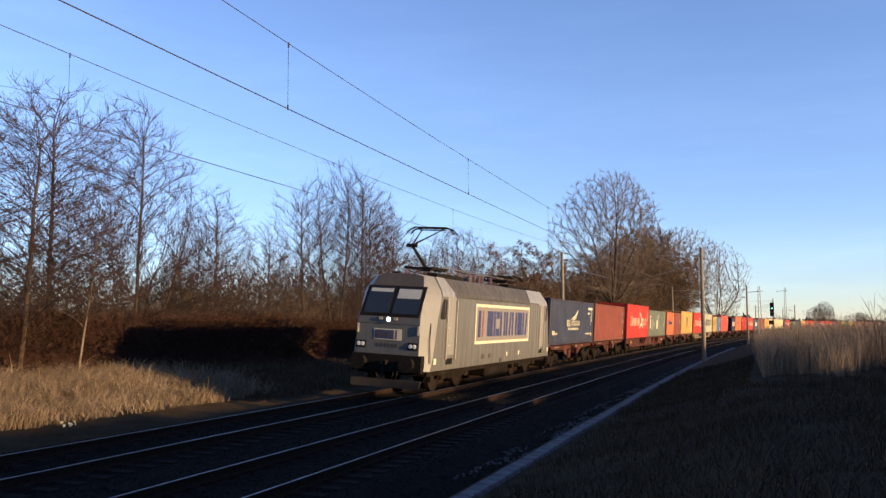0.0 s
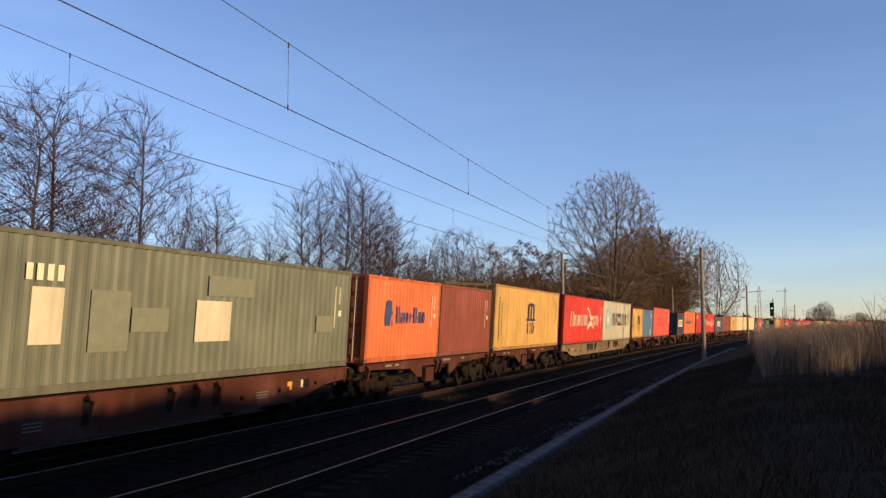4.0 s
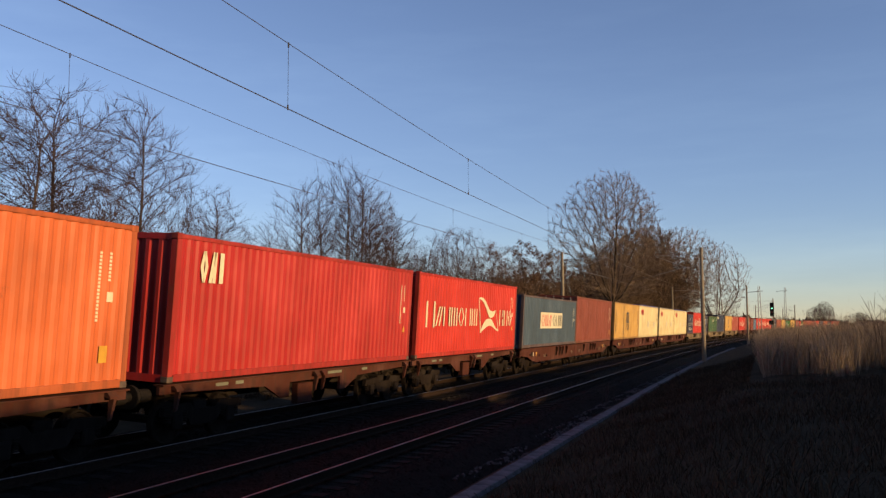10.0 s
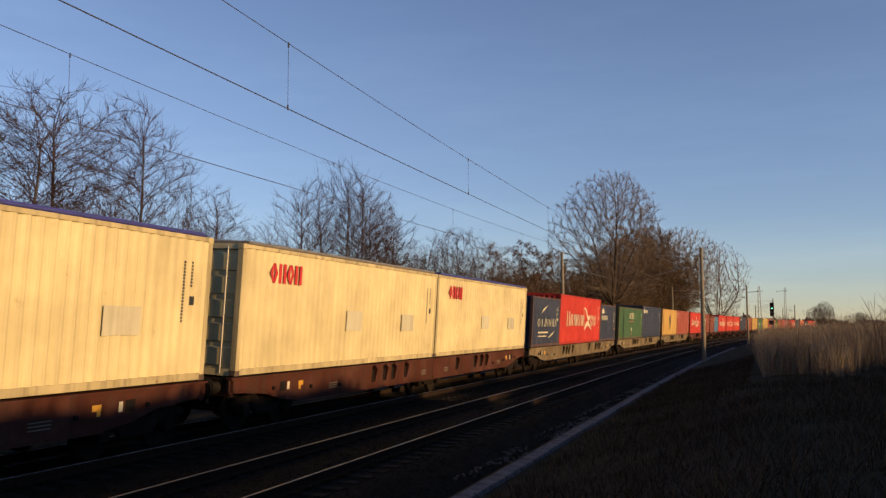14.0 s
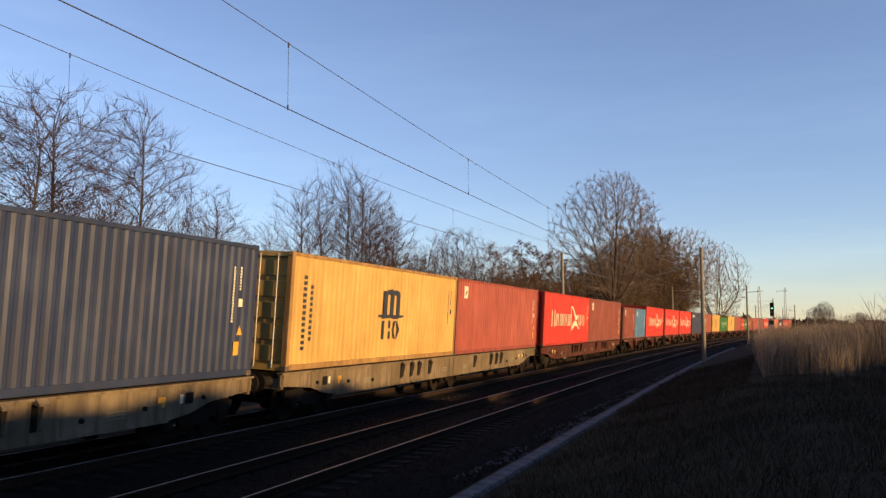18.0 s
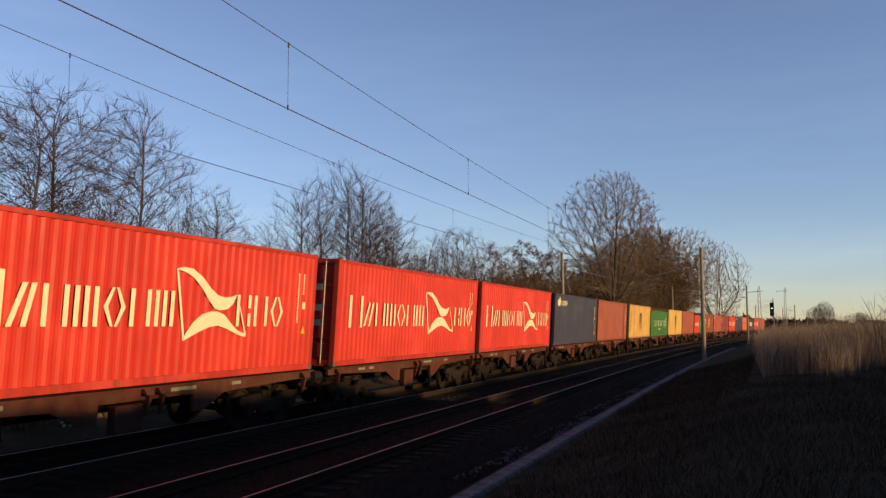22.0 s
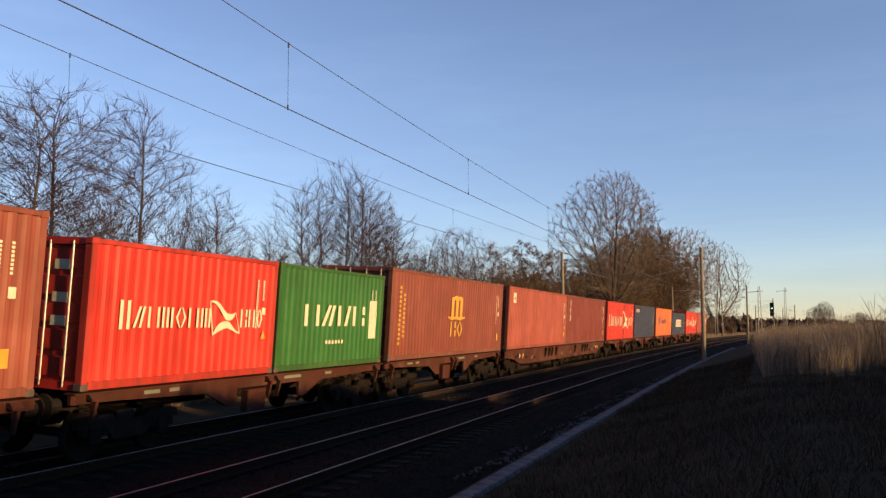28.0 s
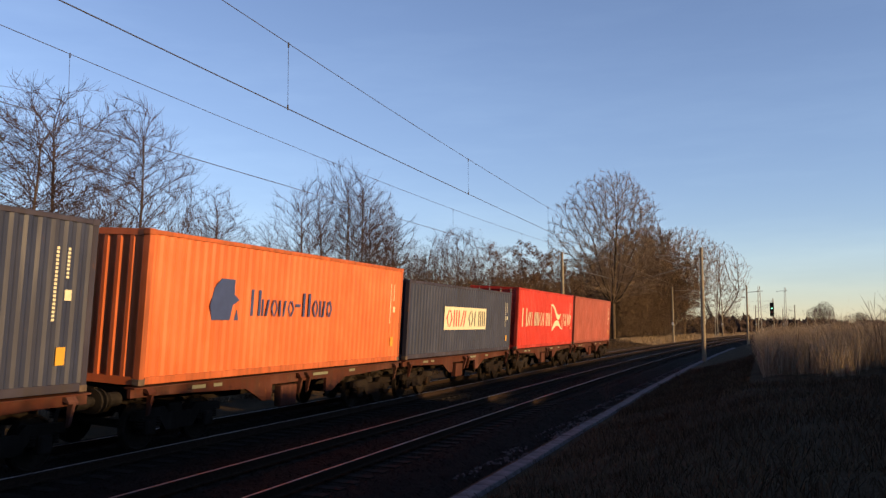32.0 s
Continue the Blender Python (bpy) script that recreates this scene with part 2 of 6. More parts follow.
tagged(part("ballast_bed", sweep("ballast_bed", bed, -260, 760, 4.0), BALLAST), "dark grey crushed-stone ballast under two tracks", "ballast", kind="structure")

HEAD = [(-0.034, -0.012), (-0.036, -0.035), (-0.012, -0.045), (-0.010, -0.135), (-0.072, -0.150), (-0.072, -0.160), (0.072, -0.160), (0.072, -0.150),
        (0.010, -0.135), (0.012, -0.045), (0.036, -0.035), (0.034, -0.012), (0.026, -0.0015), (-0.026, -0.0015)]
SHINE = [(-0.015, -0.004), (-0.012, 0.001), (0.012, 0.001), (0.015, -0.004)]
sl = bmesh.new()
prism(sl, [(-1.3, -0.36), (1.3, -0.36), (1.3, -0.19), (0.45, -0.22), (-0.45, -0.22), (-1.3, -0.19)], "y", -0.13, 0.13)
sleeper_me = mesh_of(sl, "sleeper")
TRACKS = []
for label, o, z in (("far main track with rusty-sided polished rails on concrete sleepers", 0.0, RAILS), ("near main track with polished rails on concrete sleepers", SPACING, NEAR_DROP)):
    track = empty("railway_track", label, "track", "main line tracks", "structure")
    TRACKS.append((track, o, z))
    for side in (-0.7535, 0.7535):
        oo, zz = o + side * math.cos(CANT), z - side * math.sin(CANT)
        rail = part("rail", sweep("rail", HEAD, -250, 740, 3.0, oo, zz, CANT), RAIL_SIDE, track)
        part("running_surface", sweep("running_surface", SHINE, -250, 740, 3.0, oo, zz, CANT), RAIL_HEAD, rail, "polished bright steel")


def far_sleepers(o, z, s0, s1):
    verts, faces = [], []
    for i in range(int((s1 - s0) / 0.6)):
        m = line_pose(s0 + 0.6 * i, o, z, CANT)
        k = len(verts)
        verts += [m @ Vector(v) for v in ((-1.3, -0.13, -0.2), (1.3, -0.13, -0.2), (1.3, 0.13, -0.2), (-1.3, 0.13, -0.2), (-1.3, -0.13, -0.36), (1.3, -0.13, -0.36), (1.3, 0.13, -0.36), (-1.3, 0.13, -0.36))]
        faces += [tuple(k + j for j in f) for f in ((0, 1, 2, 3), (0, 4, 5, 1), (1, 5, 6, 2), (2, 6, 7, 3), (3, 7, 4, 0))]
    return from_lists("sleepers_beyond", verts, faces)


# ---- concrete cable trough beside the near track ----
TROUGH = plain("frosted_concrete", (0.17, 0.155, 0.165), 0.9, 0, 3.0, 0.45)
trough = empty("cable_trough", "pale concrete cable trough with frost on its lids", "cable trough", kind="structure")
tr_bm = bmesh.new()
box(tr_bm, -0.15, 0.15, -0.49, 0.49, -0.14, 0.0, 0.01)
trough_me = mesh_of(tr_bm, "trough_lid")

# ---- overhead line ----
WIRE = plain("dull_copper_wire", (0.05, 0.045, 0.045), 0.55, 0.6, 40, 0.2)
MASTC = plain("mast_concrete", (0.24, 0.205, 0.16), 0.9, 0, 5.0, 0.2)
STEEL = plain("galvanised_steel", (0.20, 0.20, 0.20), 0.55, 0.7, 12, 0.3)
INSUL = plain("brown_insulator", (0.12, 0.06, 0.04), 0.3, 0, 8, 0.2)
SPAN, MAST0 = 69.0, 0.6
CONTACT, LOW, HIGH = 6.06, 7.10, 7.62


def tube(name, pts, r, sides=5):
    verts, faces = [], []
    for i, p in enumerate(pts):
        a, b = pts[max(0, i - 1)], pts[min(len(pts) - 1, i + 1)]
        d = (b - a).normalized()
        x = Vector((d.y, -d.x, 0)).normalized()
        y = x.cross(d)
        verts += [p + r * (math.cos(2 * math.pi * j / sides) * x + math.sin(2 * math.pi * j / sides) * y) for j in range(sides)]
    for i in range(len(pts) - 1):
        for j in range(sides):
            faces.append((i * sides + j, i * sides + (j + 1) % sides, (i + 1) * sides + (j + 1) % sides, (i + 1) * sides + j))
    return from_lists(name, verts, faces, True)


def messenger(s):
    k = ((s - MAST0) / SPAN) % 1.0
    return LOW + (HIGH - LOW) * (2 * k - 1) ** 2


def stagger(s, o):
    k = ((s - MAST0) / SPAN)
    w = k % 2.0
    return o + 0.25 * (1 - 2 * abs(1 - w)) * (1 if o < 1 else -1)


for o, zc, first in ((0.0, CONTACT - 0.02, 1.25), (SPACING, CONTACT + 0.05, 2.1)):
    cat = empty("catenary", "overhead contact line of bare copper wires hung on droppers", "overhead line", "overhead lines", "structure")
    ss = [MAST0 - 2 * SPAN + 3.45 * i for i in range(200)]
    part("contact_wire", tube("contact_wire", [on_line(s, stagger(s, o), zc) for s in ss], 0.0095), WIRE, cat)
    part("messenger_wire", tube("messenger_wire", [on_line(s, stagger(s, o), messenger(s)) for s in ss], 0.0072), WIRE, cat)
    for span in range(-1, 6):
        for j in range(7):
            s = MAST0 + span * SPAN + first + 10.65 * j
            d = bmesh.new()
            a, b = on_line(s, stagger(s, o), zc), on_line(s, stagger(s, o), messenger(s))
            rod(d, a, b, 0.004, sides=4)
            rod(d, a + Vector((0, 0, -0.02)), a + Vector((0, 0, 0.07)), 0.016, sides=5)
            rod(d, b + Vector((0, 0, -0.07)), b + Vector((0, 0, 0.02)), 0.016, sides=5)
            part("dropper", d, WIRE, cat)


def catenary_mast(far):
    """A round concrete pole with a tube bracket; x points to the track."""
    mast = empty("catenary_mast", "tapered concrete overhead line mast with a steel bracket", "mast", "overhead line masts")
    b = bmesh.new()
    rod(b, (0, 0, -0.9), (0, 0, 8.2), 0.18, 0.115, 12)
    part("pole", b, MASTC, mast)
    part("cap", rod(bmesh.new(), (0, 0, 8.2), (0, 0, 8.26), 0.145, 0.12, 12), STEEL, mast)
    br = bmesh.new()
    rod(br, (0.15, 0, 7.62), (3.5, 0, 7.72), 0.022)
    part("top_tube", br, STEEL, mast)
    br = bmesh.new()
    rod(br, (0.15, 0, 6.35), (3.45, 0, 7.66), 0.022)
    rod(br, (1.2, 0, 6.78), (3.2, 0, 6.25), 0.022)
    rod(br, (3.2, 0, 6.25), (3.75, 0, 6.08), 0.014)
    part("bracket_tube", br, STEEL, mast)
    for z in (7.62, 6.35):
        bi = bmesh.new()
        for i in range(5):
            rod(bi, (0.2 + 0.075 * i, 0, z + (0.002 if z > 7 else 0.029) * i), (0.245 + 0.075 * i, 0, z + (0.002 if z > 7 else 0.029) * i), 0.075, 0.055, 10)
        part("insulator", bi, INSUL, mast, "brown ribbed insulator")
    pl = boxes((-0.16, 0.16, -0.235, -0.215, 2.3, 2.75))
    part("sign_plate", pl, SIGNW, mast, "small white plate")
    return mast


SIGNW = plain("white_enamel", (0.7, 0.7, 0.68), 0.4, 0, 6, 0.1)
first_mast = None
for i in range(-1, 9):
    for o in (-3.55, 7.45):
        if i == 0 and o > 0:
            continue
        s = MAST0 + SPAN * i
        m = line_pose(s, o, 0) @ (pose(0, 0, 0) if o < 0 else pose(0, 0, 0, 0, 0, 180))
        if first_mast is None:
            first_mast = catenary_mast(True)
            first_mast.matrix_world = m
        else:
            copy_thing(first_mast, m)

# ---- train: paints ----
COLOURS = {"navy": (0.028, 0.044, 0.10), "slate": (0.036, 0.048, 0.098), "brown": (0.285, 0.064, 0.042), "red": (0.70, 0.042, 0.027), "grey": (0.17, 0.20, 0.16), "orange": (0.80, 0.185, 0.062),
           "yellow": (0.70, 0.425, 0.125), "silver": (0.56, 0.54, 0.44), "blue": (0.075, 0.205, 0.38), "crimson": (0.56, 0.034, 0.030), "cream": (0.86, 0.74, 0.44), "green": (0.05, 0.145, 0.065),
           "emerald": (0.02, 0.17, 0.03), "steelblue": (0.06, 0.11, 0.17), "maroon": (0.24, 0.040, 0.030), "rust": (0.38, 0.094, 0.060), "coral": (0.76, 0.118, 0.082), "sand": (0.72, 0.46, 0.13),
           "rosewood": (0.44, 0.094, 0.066)}
WORDS = {"navy": "dark navy", "slate": "dark slate-grey", "brown": "red-brown", "red": "bright red", "grey": "grey-green", "orange": "orange", "yellow": "yellow", "silver": "light grey", "blue": "mid-blue",
         "crimson": "crimson", "cream": "cream", "green": "dull green", "emerald": "bright green", "steelblue": "steel-blue", "maroon": "dark maroon", "rust": "rusty orange-brown", "coral": "faded coral-red",
         "sand": "pale yellow", "rosewood": "faded red"}
PAINT = {k: paint(k + "_paint", tuple(0.68 * v for v in c), dirt=0.2 if k in ("cream", "silver", "coral", "orange", "red", "blue") else 0.4, fade=0.17) for k, c in COLOURS.items()}
RUSTY = ("navy", "green", "yellow", "steelblue", "brown", "blue", "maroon")     # frames that have lost most of their paint
EDGE = {k: paint(k + "_worn_edge_paint", tuple((0.30 if k in RUSTY else 0.50) * v + (0.62 if k in RUSTY else 0.12) * r for v, r in zip(c, (0.12, 0.055, 0.034))), 0.7, 0.65, 0.5, 0.25) for k, c in COLOURS.items()}
MARKW = plain("white_lettering_paint", (0.62, 0.58, 0.42), 0.5, 0, 5, 0.12)
MARKK = plain("black_lettering_paint", (0.02, 0.02, 0.022), 0.5, 0, 5, 0.2)
MARKR = plain("red_lettering_paint", (0.5, 0.025, 0.02), 0.5, 0, 5, 0.15)
MARKB = plain("blue_lettering_paint", (0.028, 0.05, 0.15), 0.5, 0, 5, 0.15)
MARKY = plain("yellow_lettering_paint", (0.55, 0.29, 0.03), 0.5, 0, 5, 0.15)
MARKS = plain("pale_blue_paint", (0.2, 0.36, 0.40), 0.5, 0, 5, 0.15)
MARKG = plain("pale_patch_paint", (0.15, 0.165, 0.12), 0.6, 0, 5, 0.15)
PALE = paint("pale_repair_paint", (0.50, 0.47, 0.36), 0.3)
FADED = paint("brighter_red_paint", (0.54, 0.062, 0.040), 0.3)
TARP = {"b": plain("blue_tarpaulin", (0.035, 0.04, 0.22), 0.6, 0, 4, 0.3), "g": plain("grey_tarpaulin", (0.16, 0.15, 0.14), 0.6, 0, 4, 0.3)}
CAST = plain("worn_casting_steel", (0.10, 0.07, 0.055), 0.7, 0.3, 9, 0.4)
ROD = plain("galvanised_rod", (0.30, 0.29, 0.275), 0.45, 0.6, 14, 0.2)
DECK = {"rust": paint("wagon_brown_paint", (0.075, 0.025, 0.018), 0.85, 0.75, 0.35, 0.3), "beige": paint("wagon_grey_paint", (0.165, 0.125, 0.082), 1.0, 0.8, 0.75, 0.35)}
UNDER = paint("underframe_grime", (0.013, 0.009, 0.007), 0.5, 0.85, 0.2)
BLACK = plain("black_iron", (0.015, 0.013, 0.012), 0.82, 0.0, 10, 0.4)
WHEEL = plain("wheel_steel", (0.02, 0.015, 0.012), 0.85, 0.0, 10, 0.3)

W = 2.438
SHARED = {}


def shared(key, build):
    if key not in SHARED:
        SHARED[key] = build()
    return SHARED[key]


def corrugated(length, z0, z1, pitch, depth, axis, flip):
    """A folded steel sheet with a flat back, length along y (side) or x (end), outer folds at 0."""
    n = max(2, round(length / pitch))
    p = length / n
    pts = [(-length / 2, 0.0)]
    for i in range(n):
        a = -length / 2 + i * p
        pts += [(a + 0.27 * p, 0.0), (a + 0.5 * p, -depth), (a + 0.77 * p, -depth), (a + p, 0.0)]
    verts, faces = [], []
    for a, d in pts:
        for z in (z0, z1):
            verts.append((d * flip, a, z) if axis == "y" else (a, d * flip, z))
    for a, d in ((length / 2, -depth - 0.02), (-length / 2, -depth - 0.02)):
        for z in (z0, z1):
            verts.append((d * flip, a, z) if axis == "y" else (a, d * flip, z))
    m = len(pts) + 2
    for i in range(m):
        j = (i + 1) % m
        faces.append((2 * i, 2 * j, 2 * j + 1, 2 * i + 1))
    bm = bmesh.new()
    vs = [bm.verts.new(v) for v in verts]
    for f in faces:
        bm.faces.new([vs[i] for i in f])
    bmesh.ops.recalc_face_normals(bm, faces=bm.faces)
    return mesh_of(bm, "corrugated_sheet")


def bars(y0, y1, z0, z1, n, fill=0.62, shapes=""):
    """Upright marks side by side; a letter of shapes names the plain figure that fills each."""
    w = (y1 - y0) / n
    return [(y0 + i * w + w * (1 - fill) / 2, y0 + (i + 1) * w - w * (1 - fill) / 2, z0, z1) + ((shapes[i],) if shapes else ()) for i in range(n)]


def stack(y0, y1, z0, z1, n, fill=0.6):
    h = (z1 - z0) / n
    return [(y0, y1, z0 + i * h + h * (1 - fill) / 2, z0 + (i + 1) * h - h * (1 - fill) / 2) for i in range(n)]


def bird(y, z, w, h):
    """A swooping two-winged emblem with thin outer edges."""
    up = [(-0.5, 0.47), (-0.42, 0.5), (-0.30, 0.49), (-0.16, 0.38), (-0.05, 0.24), (0.06, 0.14), (0.16, 0.12), (0.24, 0.13), (0.33, 0.17), (0.27, 0.02), (0.20, -0.05), (0.10, -0.07), (0.02, -0.05), (-0.06, 0.06), (-0.16, 0.22), (-0.27, 0.36), (-0.36, 0.42)]
    low = [(-0.03, -0.09), (0.07, -0.09), (0.16, -0.13), (0.26, -0.25), (0.36, -0.36), (0.5, -0.42), (0.49, -0.46), (0.36, -0.42), (0.22, -0.34), (0.08, -0.29), (-0.04, -0.31), (-0.18, -0.38), (-0.37, -0.5), (-0.33, -0.38), (-0.25, -0.24), (-0.14, -0.13)]
    fore = [(-0.5, 0.47), (-0.475, 0.46), (-0.345, -0.49), (-0.37, -0.5)]
    aft = [(0.33, 0.17), (0.345, 0.15), (0.5, -0.42), (0.48, -0.43)]
    return [[(y + a * w, z + b * h) for a, b in q] for q in (up, low, fore, aft)]


# width of the painted strokes as a share of their height
STROKE = {"bird": 0.16, "bird_wide": 0.16, "star": 0.17, "capital": 0.13, "panel": 0.2, "wing": 0.17, "blocks": 0.30, "horse": 0.2, "corner_red": 0.26, "arcs": 0.2, "corner_white": 0.22, "upright": 0.2, "arrow": 0.17,
          "small_white": 0.24, "wave": 0.26, "wave_gold": 0.26}


# marks on a side: (name, paint, rectangles y0 y1 z0 z1 as shares of length and height, outlines)
def marks_of(kind, short):
    if kind in ("bird", "bird_wide"):
        if short:
            rows, (y, z, w, h) = bars(0.13, 0.18, 0.40, 0.60, 1, 0.9, "h") + bars(0.185, 0.585, 0.41, 0.56, 6, 0.8, "ahmohm") + bars(0.755, 0.91, 0.41, 0.56, 3, 0.8, "kho"), (0.665, 0.485, 0.19, 0.28)
        elif kind == "bird":
            rows, (y, z, w, h) = bars(0.142, 0.206, 0.36, 0.67, 1, 0.95, "h") + bars(0.206, 0.54, 0.375, 0.61, 6, 0.82, "ahmohm") + bars(0.705, 0.875, 0.375, 0.61, 3, 0.8, "kho"), (0.64, 0.525, 0.21, 0.50)
        else:
            rows, (y, z, w, h) = bars(0.062, 0.136, 0.36, 0.67, 1, 0.95, "h") + bars(0.136, 0.53, 0.375, 0.61, 6, 0.84, "ahmohm") + bars(0.777, 0.948, 0.375, 0.61, 3, 0.8, "kho"), (0.655, 0.525, 0.24, 0.50)
        return [("wordmark", MARKW, rows, []), ("emblem", MARKW, [], bird(y, z, w, h))]
    if kind in ("wave", "wave_gold"):
        p, c, s = (MARKK if kind == "wave" else MARKY), 0.507, (1.7 if short else 1.0)
        c, e = (0.60 if short else c), (1.9 if short else 1.0)
        crest_ = [(c - 0.052 * s, 0.49), (c - 0.052 * s, 0.74), (c - 0.03 * s, 0.74), (c - 0.026 * s, 0.755), (c, 0.765), (c + 0.008 * s, 0.745), (c + 0.022 * s, 0.757), (c + 0.04 * s, 0.75), (c + 0.05 * s, 0.72), (c + 0.05 * s, 0.49), (c + 0.027 * s, 0.49), (c + 0.027 * s, 0.70),
                  (c + 0.012 * s, 0.71), (c + 0.010 * s, 0.49), (c - 0.012 * s, 0.49), (c - 0.012 * s, 0.70), (c - 0.028 * s, 0.71), (c - 0.03 * s, 0.49)]
        swell = [(c - 0.078 * s, 0.475), (c - 0.05 * s, 0.45), (c - 0.01 * s, 0.462), (c + 0.03 * s, 0.448), (c + 0.078 * s, 0.475), (c + 0.078 * s, 0.492), (c - 0.078 * s, 0.492)]
        return [("emblem", p, [], [crest_, swell]), ("lower_words", p, bars(c - 0.06 * s, c + 0.06 * s, 0.24, 0.43, 2, 0.82, "ko"), []),
                ("side_lettering", p, stack(0.055 * e, 0.067 * e, 0.16, 0.82, 13, 0.6) + stack(0.083 * e, 0.094 * e, 0.24, 0.74, 10, 0.6), [])]
    if kind == "panel":
        a, b = (0.175, 0.83) if short else (0.28, 0.69)
        w = b - a
        return [("white_panel", MARKW, [(a, b, 0.365, 0.69)], []), ("red_letters", MARKR, bars(a + 0.03 * w, a + 0.50 * w, 0.41, 0.645, 3, 0.84, "oma"), []),
                ("black_letters", MARKK, bars(a + 0.53 * w, a + 0.98 * w, 0.41, 0.645, 3, 0.84, "ohm"), [])]
    if kind == "arrow":
        k = 1.25 if short else 1.0
        return [("emblem", MARKB, [], [[(x * k, z) for x, z in ((0.172, 0.42), (0.225, 0.42), (0.232, 0.53), (0.252, 0.57), (0.235, 0.61), (0.235, 0.72), (0.195, 0.72), (0.175, 0.65), (0.165, 0.52))], [(x * k, z) for x, z in ((0.238, 0.42), (0.252, 0.42), (0.245, 0.50))]]),
                ("wordmark", MARKB, bars(0.288 * k, 0.325 * k, 0.455, 0.655, 1, 0.9, "h") + bars(0.325 * k, 0.45 * k, 0.455, 0.585, 4, 0.82, "dodo") + bars(0.452 * k, 0.472 * k, 0.535, 0.56, 1, 0.9) + bars(0.475 * k, 0.52 * k, 0.455, 0.655, 2, 0.6, "ll") + bars(0.52 * k, 0.612 * k, 0.455, 0.60, 3, 0.82, "odo"), [])]
    if kind == "wing":
        return [("emblem", MARKW, [], [[(0.425, 0.545), (0.47, 0.60), (0.53, 0.66), (0.593, 0.80), (0.58, 0.71), (0.55, 0.635), (0.49, 0.585)], [(0.46, 0.545), (0.50, 0.575), (0.56, 0.62), (0.575, 0.66), (0.55, 0.59), (0.50, 0.55)]]),
                ("wordmark", MARKW, bars(0.345, 0.425, 0.40, 0.55, 3, 0.9, "mdh") + bars(0.435, 0.64, 0.41, 0.54, 9, 0.8, "lohlhlldh"), []), ("small_words", MARKW, bars(0.37, 0.61, 0.32, 0.375, 12, 0.62), []),
                ("web_line", MARKW, [(0.85, 0.962, 0.81, 0.87), (0.85, 0.885, 0.70, 0.745), (0.93, 0.938, 0.60, 0.65), (0.948, 0.953, 0.60, 0.65)] + bars(0.79, 0.95, 0.20, 0.245, 12, 0.6) + bars(0.05, 0.10, 0.22, 0.31, 2, 0.7) + bars(0.105, 0.15, 0.225, 0.27, 4, 0.6), [])]
    if kind == "star":
        st = [(0.163 + 0.066 * (1 if i % 2 == 0 else 0.3) * math.sin(math.pi * i / 7), 0.54 + 0.23 * (1 if i % 2 == 0 else 0.3) * math.cos(math.pi * i / 7)) for i in range(14)]
        return [("emblem_square", MARKS, [(0.09, 0.235, 0.28, 0.80)], []), ("emblem", MARKW, [], [st]), ("wordmark", MARKK, bars(0.29, 0.89, 0.375, 0.70, 6, 0.86, "maedhk"), [])]
    if kind == "corner_white":
        return [("wordmark", MARKW, bars(0.063, 0.137, 0.68, 0.90, 3, 0.86, "oal"), [])]
    if kind == "corner_red":
        return [("wordmark", MARKR, bars(0.094, 0.218, 0.72, 0.88, 4, 0.88, "ohoh"), []), ("repaired_patch", PALE, [(0.43, 0.51, 0.33, 0.52), (0.75, 0.83, 0.32, 0.50)], [])]
    if kind == "horse":
        if short:
            return [("wordmark", MARKW, bars(0.075, 0.46, 0.57, 0.70, 6, 0.82, "ohdmoh"), []), ("emblem", MARKW, [], [[(0.09, 0.78), (0.12, 0.74), (0.17, 0.76), (0.2, 0.74), (0.19, 0.80), (0.24, 0.76), (0.22, 0.83), (0.17, 0.91), (0.14, 0.86), (0.10, 0.87)]])]
        return [("wordmark", MARKW, bars(0.12, 0.25, 0.77, 0.87, 6, 0.82, "ohdmoh"), []), ("emblem", MARKW, [], [[(0.05, 0.80), (0.065, 0.75), (0.085, 0.77), (0.1, 0.74), (0.098, 0.82), (0.12, 0.80), (0.105, 0.86), (0.09, 0.94), (0.075, 0.88), (0.055, 0.88)]])]
    if kind == "small_white":
        return [("wordmark", MARKW, bars(0.09, 0.215, 0.78, 0.88, 5, 0.84, "dohoh"), []), ("red_mark", MARKR, [(0.05, 0.084, 0.78, 0.88)], [])]
    if kind == "capital":
        return [("wordmark", MARKW, bars(0.40, 0.61, 0.64, 0.83, 7, 0.8, "oadlhal"), []), ("underline", MARKR, [(0.40, 0.61, 0.545, 0.56)], []), ("emblem", MARKW, [], [[(0.488, 0.28), (0.503, 0.22), (0.518, 0.28), (0.518, 0.31), (0.503, 0.36), (0.488, 0.31)]]), ("red_mark", MARKR, [(0.487, 0.52, 0.135, 0.17)], [])]
    if kind == "blocks":
        if short:
            return [("wordmark", MARKW, bars(0.2, 0.80, 0.42, 0.63, 4, 0.84, "hadk"), []), ("white_panel", MARKW, [(0.84, 0.92, 0.28, 0.70)], []), ("small_line", MARKW, bars(0.40, 0.58, 0.24, 0.275, 6, 0.6), [])]
        return [("wordmark", MARKW, bars(0.17, 0.855, 0.40, 0.62, 4, 0.52, "hadk"), []), ("white_panel", MARKW, [(0.855, 0.872, 0.33, 0.71)], []), ("small_line", MARKW, bars(0.45, 0.55, 0.25, 0.31, 5, 0.6), [])]
    if kind == "upright":
        return [("wordmark", MARKW, [(0.056, 0.082, 0.77, 0.905, "l"), (0.056, 0.082, 0.63, 0.74, "o"), (0.056, 0.082, 0.48, 0.60, "a")], [])]
